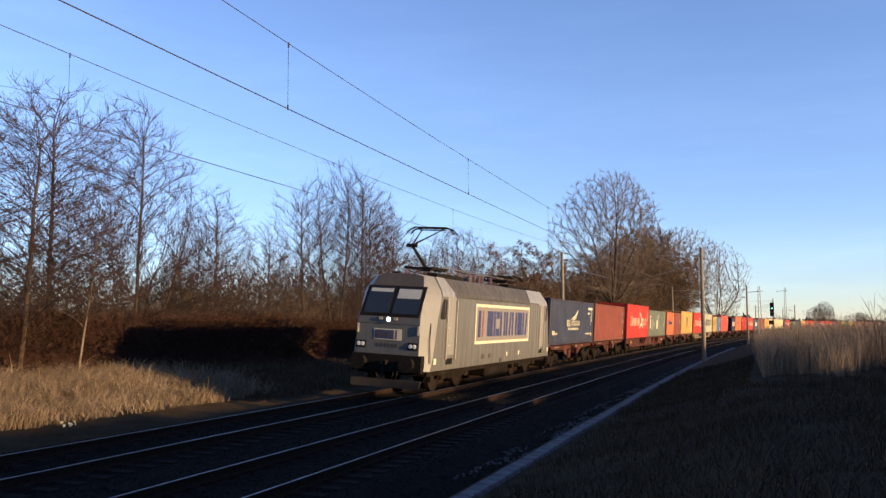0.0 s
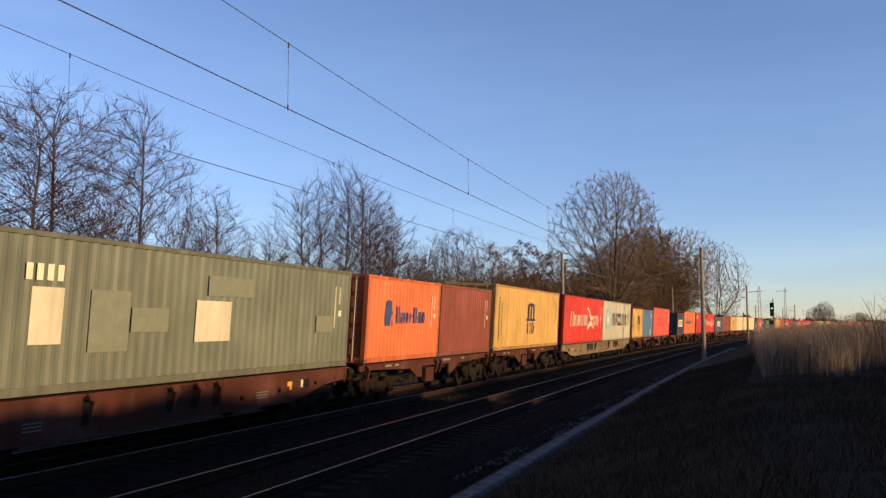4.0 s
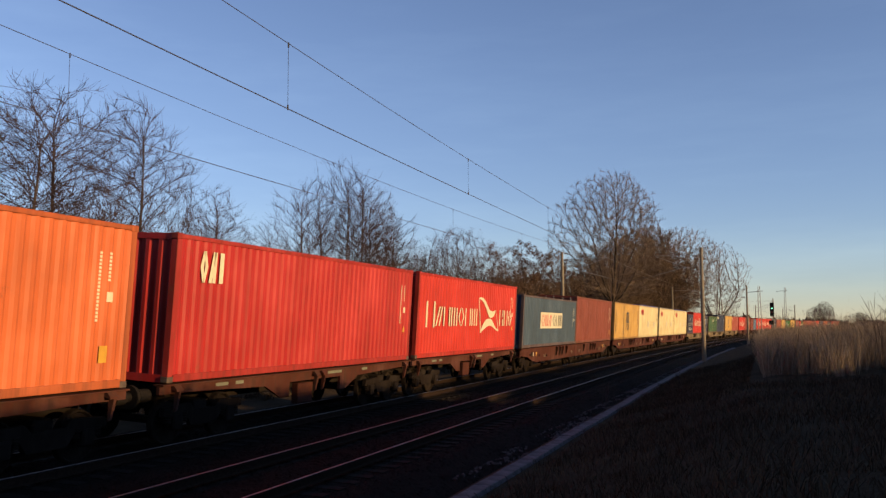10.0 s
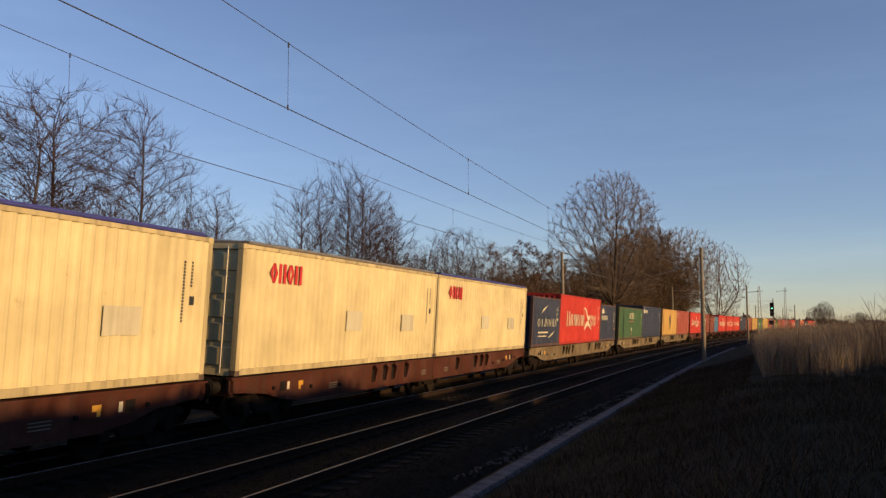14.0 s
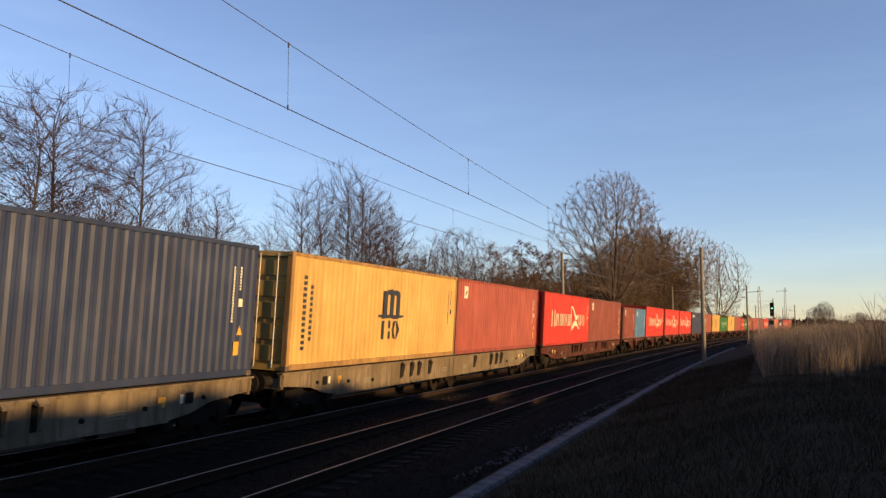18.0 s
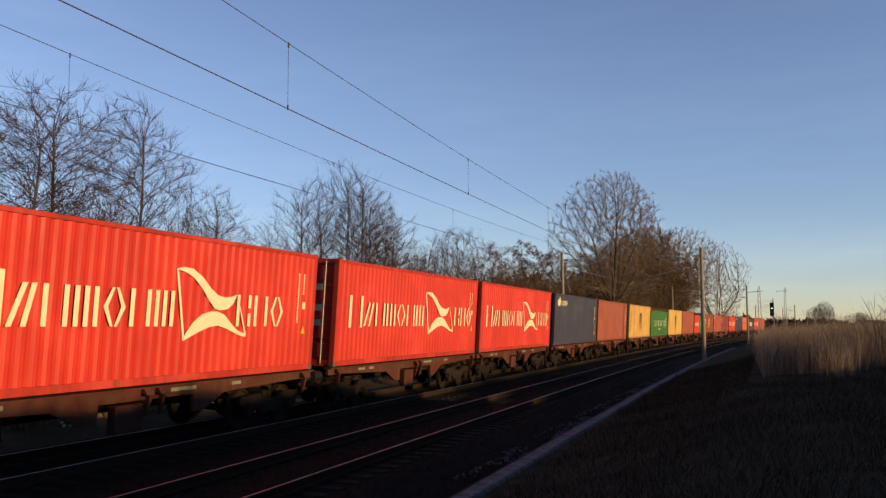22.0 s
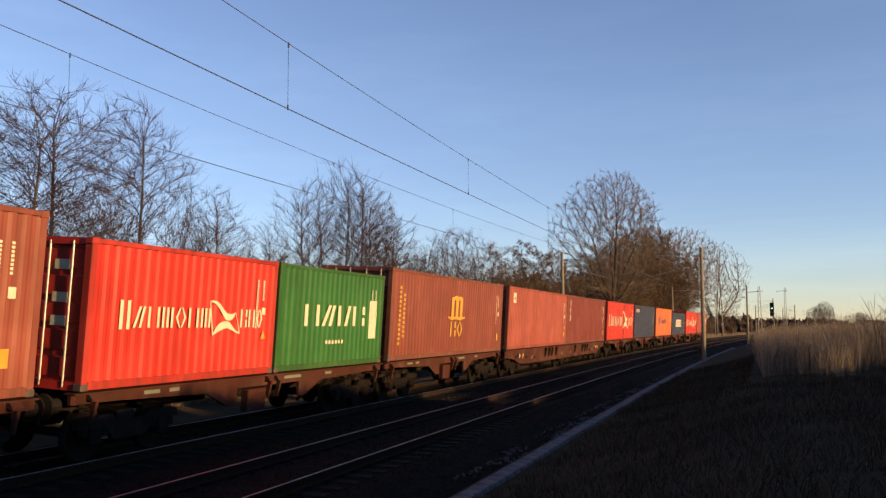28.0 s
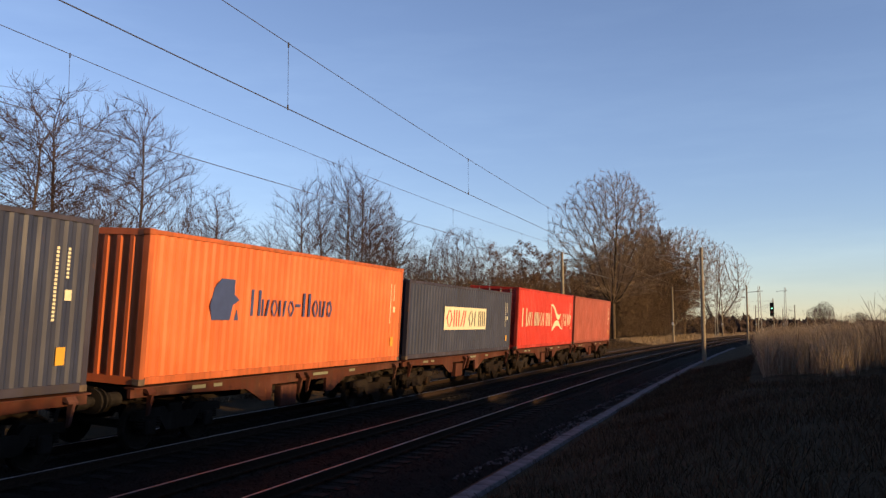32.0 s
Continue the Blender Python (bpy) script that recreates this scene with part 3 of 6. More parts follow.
    if kind == "leaf":
        a, b = (0.147, 0.21) if short else (0.064, 0.099)
        return [("white_placard", MARKW, [(a, b, 0.74, 0.90)], []), ("dark_mark", MARKK, [], [[(a + 0.3 * (b - a), 0.775), (a + 0.75 * (b - a), 0.81), (a + 0.7 * (b - a), 0.85), (a + 0.25 * (b - a), 0.81)]])]
    if kind == "arcs":
        return [("wordmark", MARKW, bars(0.16, 0.86, 0.40, 0.56, 6, 0.8, "olaohd") + [(0.2, 0.55, 0.27, 0.30), (0.2, 0.5, 0.20, 0.22)], []),
                ("emblem", MARKW, [], [[(0.30, 0.66), (0.36, 0.76), (0.52, 0.84), (0.40, 0.74)], [(0.80, 0.32), (0.70, 0.22), (0.55, 0.16), (0.68, 0.24)]])]
    if kind == "patches":
        return [("repaired_patch", MARKG, [(0.19, 0.27, 0.25, 0.66), (0.275, 0.36, 0.38, 0.55), (0.46, 0.60, 0.66, 0.82), (0.845, 0.92, 0.36, 0.52)], []), ("pale_patch", PALE, [(0.085, 0.14, 0.31, 0.66), (0.43, 0.53, 0.30, 0.62)], []),
                ("small_mark", MARKW, bars(0.07, 0.14, 0.70, 0.80, 4, 0.6), [])]
    if kind == "small":
        return [("small_mark", MARKW, stack(0.78, 0.89, 0.70, 0.84, 3, 0.45), []), ("pale_patch", MARKS, [(0.70, 0.84, 0.08, 0.20), (0.74, 0.84, 0.20, 0.30)], [])]
    if kind == "faded":
        return [("faded_band", FADED, [(0.22, 0.78, 0.36, 0.68)], [])]
    return []


def codes(short):
    """Unreadable numbers at the rear end of a side."""
    a, b, c = (0.86, 0.90, 0.93) if short else (0.925, 0.945, 0.96)
    w = 0.012 if short else 0.006
    return stack(a, a + 0.8 * w, 0.40, 0.82, 19, 0.66) + stack(b, b + 0.8 * w, 0.64, 0.82, 8, 0.66) + [(b, b + 2 * w, 0.52, 0.58)]


def figure(a, b, c, d, w, kind):
    """Plain uprights, slants, chevrons and blocks in the box a to b, c to d, as outlines; w: the width of a stroke."""
    w = min(w, 0.40 * (b - a)) if kind != "l" else w
    mid, h = (a + b) / 2, d - c
    slant = lambda x0, z0, x1, z1: [(x0, z0), (x0 + w, z0), (x1 + w, z1), (x1, z1)]
    left, right = slant(a, c, a, d), slant(b - w, c, b - w, d)
    k = 0.35 * (b - a)
    return {"h": [left, right], "m": [left, slant(mid - w / 2, c, mid - w / 2, d), right], "l": [slant(mid - w / 2, c, mid - w / 2, d)],
            "a": [slant(a, c, mid - 0.1 * w, d), slant(mid, c, b - w, d)],
            "o": [[(a, c + h / 2), (a + k, c), (a + k + w * 0.6, c), (a + w, c + h / 2), (a + k + w * 0.6, d), (a + k, d)], [(b, c + h / 2), (b - k, d), (b - k - w * 0.6, d), (b - w, c + h / 2), (b - k - w * 0.6, c), (b - k, c)]],
            "d": [left, slant(mid + 0.1 * w, c, b - w, d)],
            "e": [left, [(a + 1.3 * w, c), (b, c), (b, c + 0.3 * h), (a + 1.3 * w, c + 0.3 * h)], [(a + 1.3 * w, d - 0.3 * h), (b, d - 0.3 * h), (b, d), (a + 1.3 * w, d)]],
            "k": [left, slant(b - w, c, b - w, c + 0.42 * h), slant(b - w, d - 0.42 * h, b - w, d)]}[kind]


def slab(rects, outlines, L, H):
    """Flat painted shapes."""
    bm = bmesh.new()
    for y0, y1, z0, z1 in rects:
        box(bm, 0, 0.006, (y0 - 0.5) * L, (y1 - 0.5) * L, z0 * H, z1 * H)
    for q in outlines:
        prism(bm, [((a - 0.5) * L, b * H) for a, b in q], "x", 0, 0.006)
    return mesh_of(bm, "mark")


def door_leaf(w, h):
    """A door leaf with stamped horizontal panels, outer face at y = 0 looking to -y."""
    prof, n = [(0.05, 0.0), (0.0, 0.0)], 5
    for i in range(n):
        z0, z1 = h * (i + 0.1) / n, h * (i + 0.9) / n
        prof += [(0.0, z0), (-0.03, z0 + 0.025), (-0.03, z1 - 0.025), (0.0, z1)]
    prof += [(0.0, h), (0.05, h)]
    bm = prism(bmesh.new(), prof, "x", 0.0, w)
    return mesh_of(bm, "door")


def container(u, L, H, colour, kind, end):
    """A steel box container, its origin under its middle."""
    short = L < 10
    size = ("20-foot" if short else "40-foot") + (" high" if H > 2.7 else "")
    says = {"": "plain", "bird": "white-lettered", "bird_wide": "white-lettered", "wave": "black-lettered", "wave_gold": "gold-lettered", "panel": "white-panelled", "arrow": "blue-lettered", "wing": "white-winged", "star": "star-marked",
            "blocks": "white-lettered", "capital": "white-lettered", "patches": "patched"}.get(kind, "white-marked" if kind != "corner_red" else "red-marked")
    ob = empty("shipping_container", f"{says} {WORDS[colour]} {size} corrugated steel container on a wagon", "container", "containers on the train")
    p, key = PAINT[colour], (L, H)
    edge = p if colour == "navy" and not short else EDGE[colour]
    for side in (1, -1):
        sp = part("side_panel", shared(("side", key, side), lambda: corrugated(L - 0.30, 0.15, H - 0.10, 0.278, 0.030, "y", side)), p, ob)
        sp.location.x = side * (W / 2 - 0.012)
        part("top_rail", shared(("top", key), lambda: mesh_of(boxes((-0.03, 0.03, -L / 2 + 0.17, L / 2 - 0.17, -0.10, -0.012), bevel=0.008), "top_rail")), edge, ob).location = (side * (W / 2 - 0.033), 0, H)
        part("bottom_rail", shared(("bottom", key), lambda: mesh_of(boxes((-0.025, 0.025, -L / 2 + 0.17, L / 2 - 0.17, 0.015, 0.155), bevel=0.006), "bottom_rail")), edge, ob).location = (side * (W / 2 - 0.028), 0, 0)
    part("roof", shared(("roof", key), lambda: roof_sheet(L, H)), p, ob)
    part("floor_frame", shared(("floor", key), lambda: mesh_of(boxes((-W / 2 + 0.06, W / 2 - 0.06, -L / 2 + 0.1, L / 2 - 0.1, 0.05, 0.14)), "floor_frame")), CAST, ob)
    for e in (-1, 1):
        y = e * L / 2
        for sx in (1, -1):
            part("corner_post", shared(("post", H), lambda: mesh_of(boxes((-0.08, 0.08, -0.07, 0.07, 0.11, H - 0.11), bevel=0.012), "corner_post")), edge, ob).location = (sx * (W / 2 - 0.082), y - e * 0.085, 0)
            for z in (0, H - 0.118):
                part("corner_casting", shared("cast", lambda: mesh_of(boxes((-0.081, 0.081, -0.089, 0.089, 0, 0.118), bevel=0.01), "corner_casting")), CAST if z == 0 else edge, ob).location = (sx * (W / 2 - 0.079), y - e * 0.087, z)
        for z0, z1 in ((0.0, 0.15), (H - 0.13, H - 0.01)):
            part("end_rail", shared(("endrail", z1 - z0), lambda: mesh_of(boxes((-W / 2 + 0.16, W / 2 - 0.16, -0.05, 0.05, 0, z1 - z0)), "end_rail")), p, ob).location = (0, y - e * 0.07, z0)
        doors = (end[0] == "d") == (e < 0)
        if doors:
            for sx in (-1, 1):
                leaf = part("door", shared(("leaf", H), lambda: door_leaf(1.05, H - 0.3)), p, ob)
                leaf.matrix_basis = pose(-1.055 if sx < 0 else 0.005, y + 0.09, 0.15) if e < 0 else pose(1.055 if sx < 0 else -0.005, y - 0.09, 0.15, 0, 0, 180)
                for rx in (0.30, 0.80):
                    part("locking_rod", shared(("rod", H), lambda: mesh_of(rod(bmesh.new(), (0, -0.065, -0.1), (0, -0.065, H - 0.22), 0.019, sides=8), "locking_rod")), ROD if colour not in ("navy",) else CAST, leaf).location = (rx, 0, 0)
                if kind in ("bird", "bird_wide", "leaf", "plain") and sx > 0:
                    part("placard", shared(("placard",), lambda: mesh_of(boxes(*[(0.40, 0.72, -0.04, -0.031, a, a + 0.17) for a in (0.92, 1.32, 1.88)]), "placard")), MARKW if colour != "brown" else MARKG, leaf)
        else:
            q = part("end_wall", shared(("end", H, e), lambda: corrugated(W - 0.32, 0.15, H - 0.13, 0.30, 0.055, "x", e)), p, ob)
            q.location.y = y - e * 0.03
    for name, paint_, rects, outs in marks_of(kind, short):
        if name == "side_lettering":
            tagged(part(name, shared((name, kind, key), lambda: slab(rects, outs, L, H)), paint_, ob), kind="stuff").location.x = W / 2 - 0.011
            continue
        lift = 0.0 if name in ("white_panel", "emblem_square", "white_placard") else 0.004
        for i, r in enumerate(rects):
            if len(r) == 4:
                part("letter_block" if "word" in name else name, shared((name, kind, key, i), lambda: slab([r], [], L, H)), paint_, ob).location.x = W / 2 - 0.011 + lift
                continue
            for k, q in enumerate(figure(*r[:4], STROKE.get(kind, 0.2) * (r[3] - r[2]) * H / L, r[4])):
                part("letter_bar", shared((name, kind, key, i, k), lambda: slab([], [q], L, H)), paint_, ob).location.x = W / 2 - 0.011 + lift
        for i, q in enumerate(outs):
            part(name, shared((name, kind, key, "o", i), lambda: slab([], [q], L, H)), paint_, ob).location.x = W / 2 - 0.011 + lift
    tagged(part("code_mark", shared(("codes", key), lambda: slab(codes(short), [], L, H)), MARKW if colour not in ("yellow", "cream", "sand", "silver") else MARKK, ob), kind="stuff").location.x = W / 2 - 0.011
    if kind in ("bird", "bird_wide", "wave", "leaf", "upright", "corner_white", "horse") or colour == "yellow":
        tri = [[(0.945, 0.31), (0.962, 0.31), (0.9535, 0.38)]] if not short else [[(0.90, 0.31), (0.935, 0.31), (0.9175, 0.38)]]
        part("warning_mark", shared(("tri", key), lambda: slab([], tri, L, H)), MARKY, ob).location.x = W / 2 - 0.011
    if colour in ("navy", "slate", "rust", "brown", "maroon", "rosewood", "orange") and not short:
        part("sticker", shared(("sticker", key), lambda: slab([(0.938, 0.954, 0.16, 0.26)], [], L, H)), MARKY, ob, "square orange sticker").location.x = W / 2 - 0.011
    if len(end) > 1:
        cover = boxes((-W / 2 + 0.02, W / 2 - 0.005, -L / 2 + 0.25, L / 2 - 0.25, H - 0.02, H + 0.075), bevel=0.035)
        part("roof_tarpaulin", cover, TARP[end[1]], ob, "lashed roof tarpaulin")
    TRAIN.append((ob, u, DECK_Z))
    return ob


def roof_sheet(L, H):
    """Cross-folded roof."""
    n = round(L / 0.26)
    p = (L - 0.3) / n
    prof = []
    for i in range(n):
        a = -L / 2 + 0.15 + i * p
        prof += [(a, H - 0.032), (a + 0.3 * p, H - 0.032), (a + 0.5 * p, H - 0.012), (a + 0.8 * p, H - 0.012)]
    prof += [(L / 2 - 0.15, H - 0.032), (L / 2 - 0.15, H - 0.06), (-L / 2 + 0.15, H - 0.06)]
    verts = [(x, a, z) for a, z in prof for x in (-W / 2 + 0.06, W / 2 - 0.06)]
    m = len(prof)
    faces = [(2 * i, 2 * i + 1, 2 * ((i + 1) % m) + 1, 2 * ((i + 1) % m)) for i in range(m)]
    return from_lists("roof", verts, faces)


DECK_Z = 1.285
C40, C20, STD, HC = 12.192, 6.058, 2.591, 2.896


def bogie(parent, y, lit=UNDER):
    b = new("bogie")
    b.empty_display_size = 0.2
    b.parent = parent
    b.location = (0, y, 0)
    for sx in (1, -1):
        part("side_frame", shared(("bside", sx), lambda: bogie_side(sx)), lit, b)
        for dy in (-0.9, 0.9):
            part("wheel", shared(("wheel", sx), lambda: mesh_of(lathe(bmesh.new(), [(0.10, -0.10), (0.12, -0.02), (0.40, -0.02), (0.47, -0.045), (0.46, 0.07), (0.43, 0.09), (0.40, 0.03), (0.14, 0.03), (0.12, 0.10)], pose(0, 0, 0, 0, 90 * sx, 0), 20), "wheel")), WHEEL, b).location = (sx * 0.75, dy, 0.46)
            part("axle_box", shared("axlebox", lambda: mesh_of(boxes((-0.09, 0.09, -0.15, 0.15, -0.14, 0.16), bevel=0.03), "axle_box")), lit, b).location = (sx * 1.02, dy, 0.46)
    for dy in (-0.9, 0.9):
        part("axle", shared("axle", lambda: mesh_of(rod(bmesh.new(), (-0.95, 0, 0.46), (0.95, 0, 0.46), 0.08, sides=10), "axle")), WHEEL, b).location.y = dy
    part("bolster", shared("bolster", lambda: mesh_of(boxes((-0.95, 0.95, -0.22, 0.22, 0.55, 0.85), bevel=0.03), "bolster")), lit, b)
    return b


def bogie_side(sx):
    bm = bmesh.new()
    prism(bm, [(-1.35, 0.62), (-1.3, 0.78), (-0.5, 0.82), (-0.35, 0.68), (0.35, 0.68), (0.5, 0.82), (1.3, 0.78), (1.35, 0.62), (0.6, 0.58), (0.42, 0.36), (-0.42, 0.36), (-0.6, 0.58)], "x", sx * 0.95, sx * 1.06)
    for dy in (-1.15, -0.65, 0.65, 1.15):
        for i in range(4):
            rod(bm, (sx * 1.02, dy, 0.47 + 0.05 * i), (sx * 1.02, dy, 0.50 + 0.05 * i), 0.075, sides=8)
    return mesh_of(bm, "side_frame")


def buffers(wagon, y, e):
    for sx in (-0.875, 0.875):
        bf = part("buffer", shared(("buffer", e), lambda: mesh_of(lathe(bmesh.new(), [(0.13, 0.0), (0.13, 0.28), (0.09, 0.30), (0.09, 0.44), (0.22, 0.46), (0.225, 0.50)], pose(0, 0, 0, 90 if e < 0 else -90, 0, 0), 14), "buffer")), BLACK, wagon)
        bf.location = (sx, y, 1.04)


def clamp_mesh():
    """A folding twist-lock bracket: a sloping hood over a rib."""
    bm = bmesh.new()
    prism(bm, [(0.0, 0.035), (0.07, 0.035), (0.15, -0.06), (0.15, -0.09), (0.0, -0.05)], "y", -0.11, 0.11)
    prism(bm, [(0.0, -0.05), (0.12, -0.085), (0.05, -0.46), (0.0, -0.50)], "y", 0.02, 0.09)
    return mesh_of(bm, "clamp")


# A thin black strip laid on the sill to paint the shade beside a clamp.
def shade_strip_mesh():
    return mesh_of(boxes((0.001, 0.005, -0.12, 0.018, -0.50, -0.06)), "recess")


def deep_wagon(u0, total, colour):
    """An articulated pocketless flat wagon with deep plate side sills."""
    w = empty("container_wagon", f"{'rust-brown' if colour == 'rust' else 'grime-streaked grey'} articulated flat wagon with deep steel side sills", "wagon", "wagons of the train")
    p, h = DECK[colour], total / 2
    for sx in (1, -1):
        for e in (-1, 1):
            a, b = (-h - 0.12, -0.012) if e < 0 else (0.012, h + 0.12)
            end, mid = (a, b) if e < 0 else (b, a)
            g = -e
            out = [(end, DECK_Z - 0.04), (mid, DECK_Z - 0.04), (mid, 0.56), (end + g * 2.9, 0.56), (end + g * 2.2, 0.64), (end + g * 1.5, 0.82), (end + g * 0.5, 0.90), (end, 0.93)]
            bm = bmesh.new()
            prism(bm, out, "x", sx * 1.16, sx * 1.20)
            box(bm, min(sx * 1.10, sx * 1.26), max(sx * 1.10, sx * 1.26), a, b, DECK_Z - 0.07, DECK_Z - 0.025)
            box(bm, min(sx * 1.12, sx * 1.23), max(sx * 1.12, sx * 1.23), min(end + g * 2.9, mid), max(end + g * 2.9, mid), 0.535, 0.575)
            sill = part("side_sill", bm, p, w)
            cm = shared("clamp", clamp_mesh)
            for y in (-3.35, -2.55, -1.9, -0.9) if e < 0 else (0.9, 3.1, 3.9, 4.6):
                cl = part("clamp", cm, p, sill)
                cl.matrix_basis = pose(sx * 1.20, y + e * 1.6, DECK_Z - 0.06, 0, 0, 0 if sx > 0 else 180)
                if sx > 0:
                    part("recess", shared("recess", shade_strip_mesh), BLACK, sill, "black strip painted as shade beside a clamp").matrix_basis = pose(1.20, y + e * 1.6, DECK_Z - 0.06)
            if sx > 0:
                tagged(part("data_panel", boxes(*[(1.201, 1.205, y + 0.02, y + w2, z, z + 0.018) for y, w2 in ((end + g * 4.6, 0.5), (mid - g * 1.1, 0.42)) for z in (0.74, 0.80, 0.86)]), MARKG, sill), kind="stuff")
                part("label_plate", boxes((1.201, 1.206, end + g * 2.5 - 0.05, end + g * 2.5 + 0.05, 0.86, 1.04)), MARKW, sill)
                # flat black plate lying on the sill, no opening behind it
                part("jacking_slot", boxes((1.201, 1.205, end + g * 2.25 - 0.13, end + g * 2.25 + 0.13, 0.84, 1.06)), BLACK, sill, "black rectangular plate")
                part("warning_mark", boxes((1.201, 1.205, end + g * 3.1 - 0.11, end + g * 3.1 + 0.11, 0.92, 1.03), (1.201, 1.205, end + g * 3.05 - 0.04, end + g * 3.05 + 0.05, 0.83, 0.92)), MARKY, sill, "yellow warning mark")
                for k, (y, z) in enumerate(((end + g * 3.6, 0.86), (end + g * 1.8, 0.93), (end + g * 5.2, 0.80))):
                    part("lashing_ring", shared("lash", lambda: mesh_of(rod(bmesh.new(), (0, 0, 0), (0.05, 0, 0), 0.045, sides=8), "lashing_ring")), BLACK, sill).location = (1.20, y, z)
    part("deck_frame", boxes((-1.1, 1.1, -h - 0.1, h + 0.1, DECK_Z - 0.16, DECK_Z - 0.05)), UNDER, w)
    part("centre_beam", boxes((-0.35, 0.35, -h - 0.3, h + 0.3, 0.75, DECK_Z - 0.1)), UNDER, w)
    for y in (-h + 1.7, 0.0, h - 1.7):
        bogie(w, y)
    for e in (-1, 1):
        buffers(w, e * (h + 0.12), e)
        part("headstock", boxes((-1.2, 1.2, e * h + e * 0.02 - 0.06, e * h + e * 0.02 + 0.06, 0.86, DECK_Z - 0.06)), p, w)
    TRAIN.append((w, u0 + h, 0.0))


def frame_wagon(u0, total, joint):
    """A two-part skeletal wagon: slim sills, cross beams, open underneath. joint: where its halves meet."""
    w = empty("container_wagon", "brown two-part skeletal container wagon with slim sills and open frame", "wagon", "wagons of the train")
    h = total / 2
    p = DECK["rust"]
    for a, b in ((-h, joint - 0.26), (joint + 0.26, h)):
        n = b - a
        for sx in (1, -1):
            bm = bmesh.new()
            prism(bm, [(a - 0.1, DECK_Z - 0.03), (b + 0.1, DECK_Z - 0.03), (b + 0.1, DECK_Z - 0.22), (b - 0.9, DECK_Z - 0.22), (b - n * 0.3, DECK_Z - 0.30), (b - n * 0.36, DECK_Z - 0.62), (b - n * 0.39, DECK_Z - 0.62), (b - n * 0.39, DECK_Z - 0.27),
                       (a + n * 0.39, DECK_Z - 0.27), (a + n * 0.39, DECK_Z - 0.62), (a + n * 0.36, DECK_Z - 0.62), (a + n * 0.3, DECK_Z - 0.30), (a + 0.9, DECK_Z - 0.22), (a - 0.1, DECK_Z - 0.22)], "x", sx * 1.10, sx * 1.17)
            box(bm, min(sx * 1.02, sx * 1.25), max(sx * 1.02, sx * 1.25), a - 0.1, b + 0.1, DECK_Z - 0.055, DECK_Z - 0.025)
            sill = part("side_sill", bm, p, w)
            for y in (a + 0.35, b - 0.35, (a + b) / 2 - 0.15, (a + b) / 2 + 0.25):
                cl = part("clamp", shared("clamp", clamp_mesh), p, sill)
                cl.matrix_basis = pose(sx * 1.16, y, DECK_Z - 0.08, 0, 0, 0 if sx > 0 else 180)
            if sx > 0:
                tagged(part("data_panel", boxes(*[(1.171, 1.175, a + n * k, a + n * k + d, DECK_Z - 0.17, DECK_Z - 0.10) for k, d in ((0.14, 0.45), (0.2, 0.3), (0.55, 0.8), (0.72, 0.35))]), MARKG, sill), kind="stuff")
                part("brake_box", boxes((0.95, 1.14, a + n * 0.43, a + n * 0.43 + 0.75, 0.45, 0.95), bevel=0.02), p, w, "sheet steel brake box")
        for k in (0.02, 0.2, 0.37, 0.5, 0.63, 0.8, 0.98):
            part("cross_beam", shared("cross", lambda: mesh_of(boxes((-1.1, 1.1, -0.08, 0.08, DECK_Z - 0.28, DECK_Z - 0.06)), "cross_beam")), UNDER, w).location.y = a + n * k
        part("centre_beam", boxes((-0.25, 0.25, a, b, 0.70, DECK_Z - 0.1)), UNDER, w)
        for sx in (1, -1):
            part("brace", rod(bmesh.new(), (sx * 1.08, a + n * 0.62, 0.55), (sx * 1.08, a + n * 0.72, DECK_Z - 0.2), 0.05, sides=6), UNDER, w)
        for y in (a + 1.55, b - 1.55):
            bogie(w, y)
    for e in (-1, 1):
        buffers(w, e * (h + 0.1), e)
    part("coupling", boxes((-0.12, 0.12, -h - 0.62, -h, 0.94, 1.08), (-0.3, 0.3, joint - 0.3, joint + 0.3, 0.8, 1.0)), BLACK, w)
    TRAIN.append((w, u0 + h, 0.0))


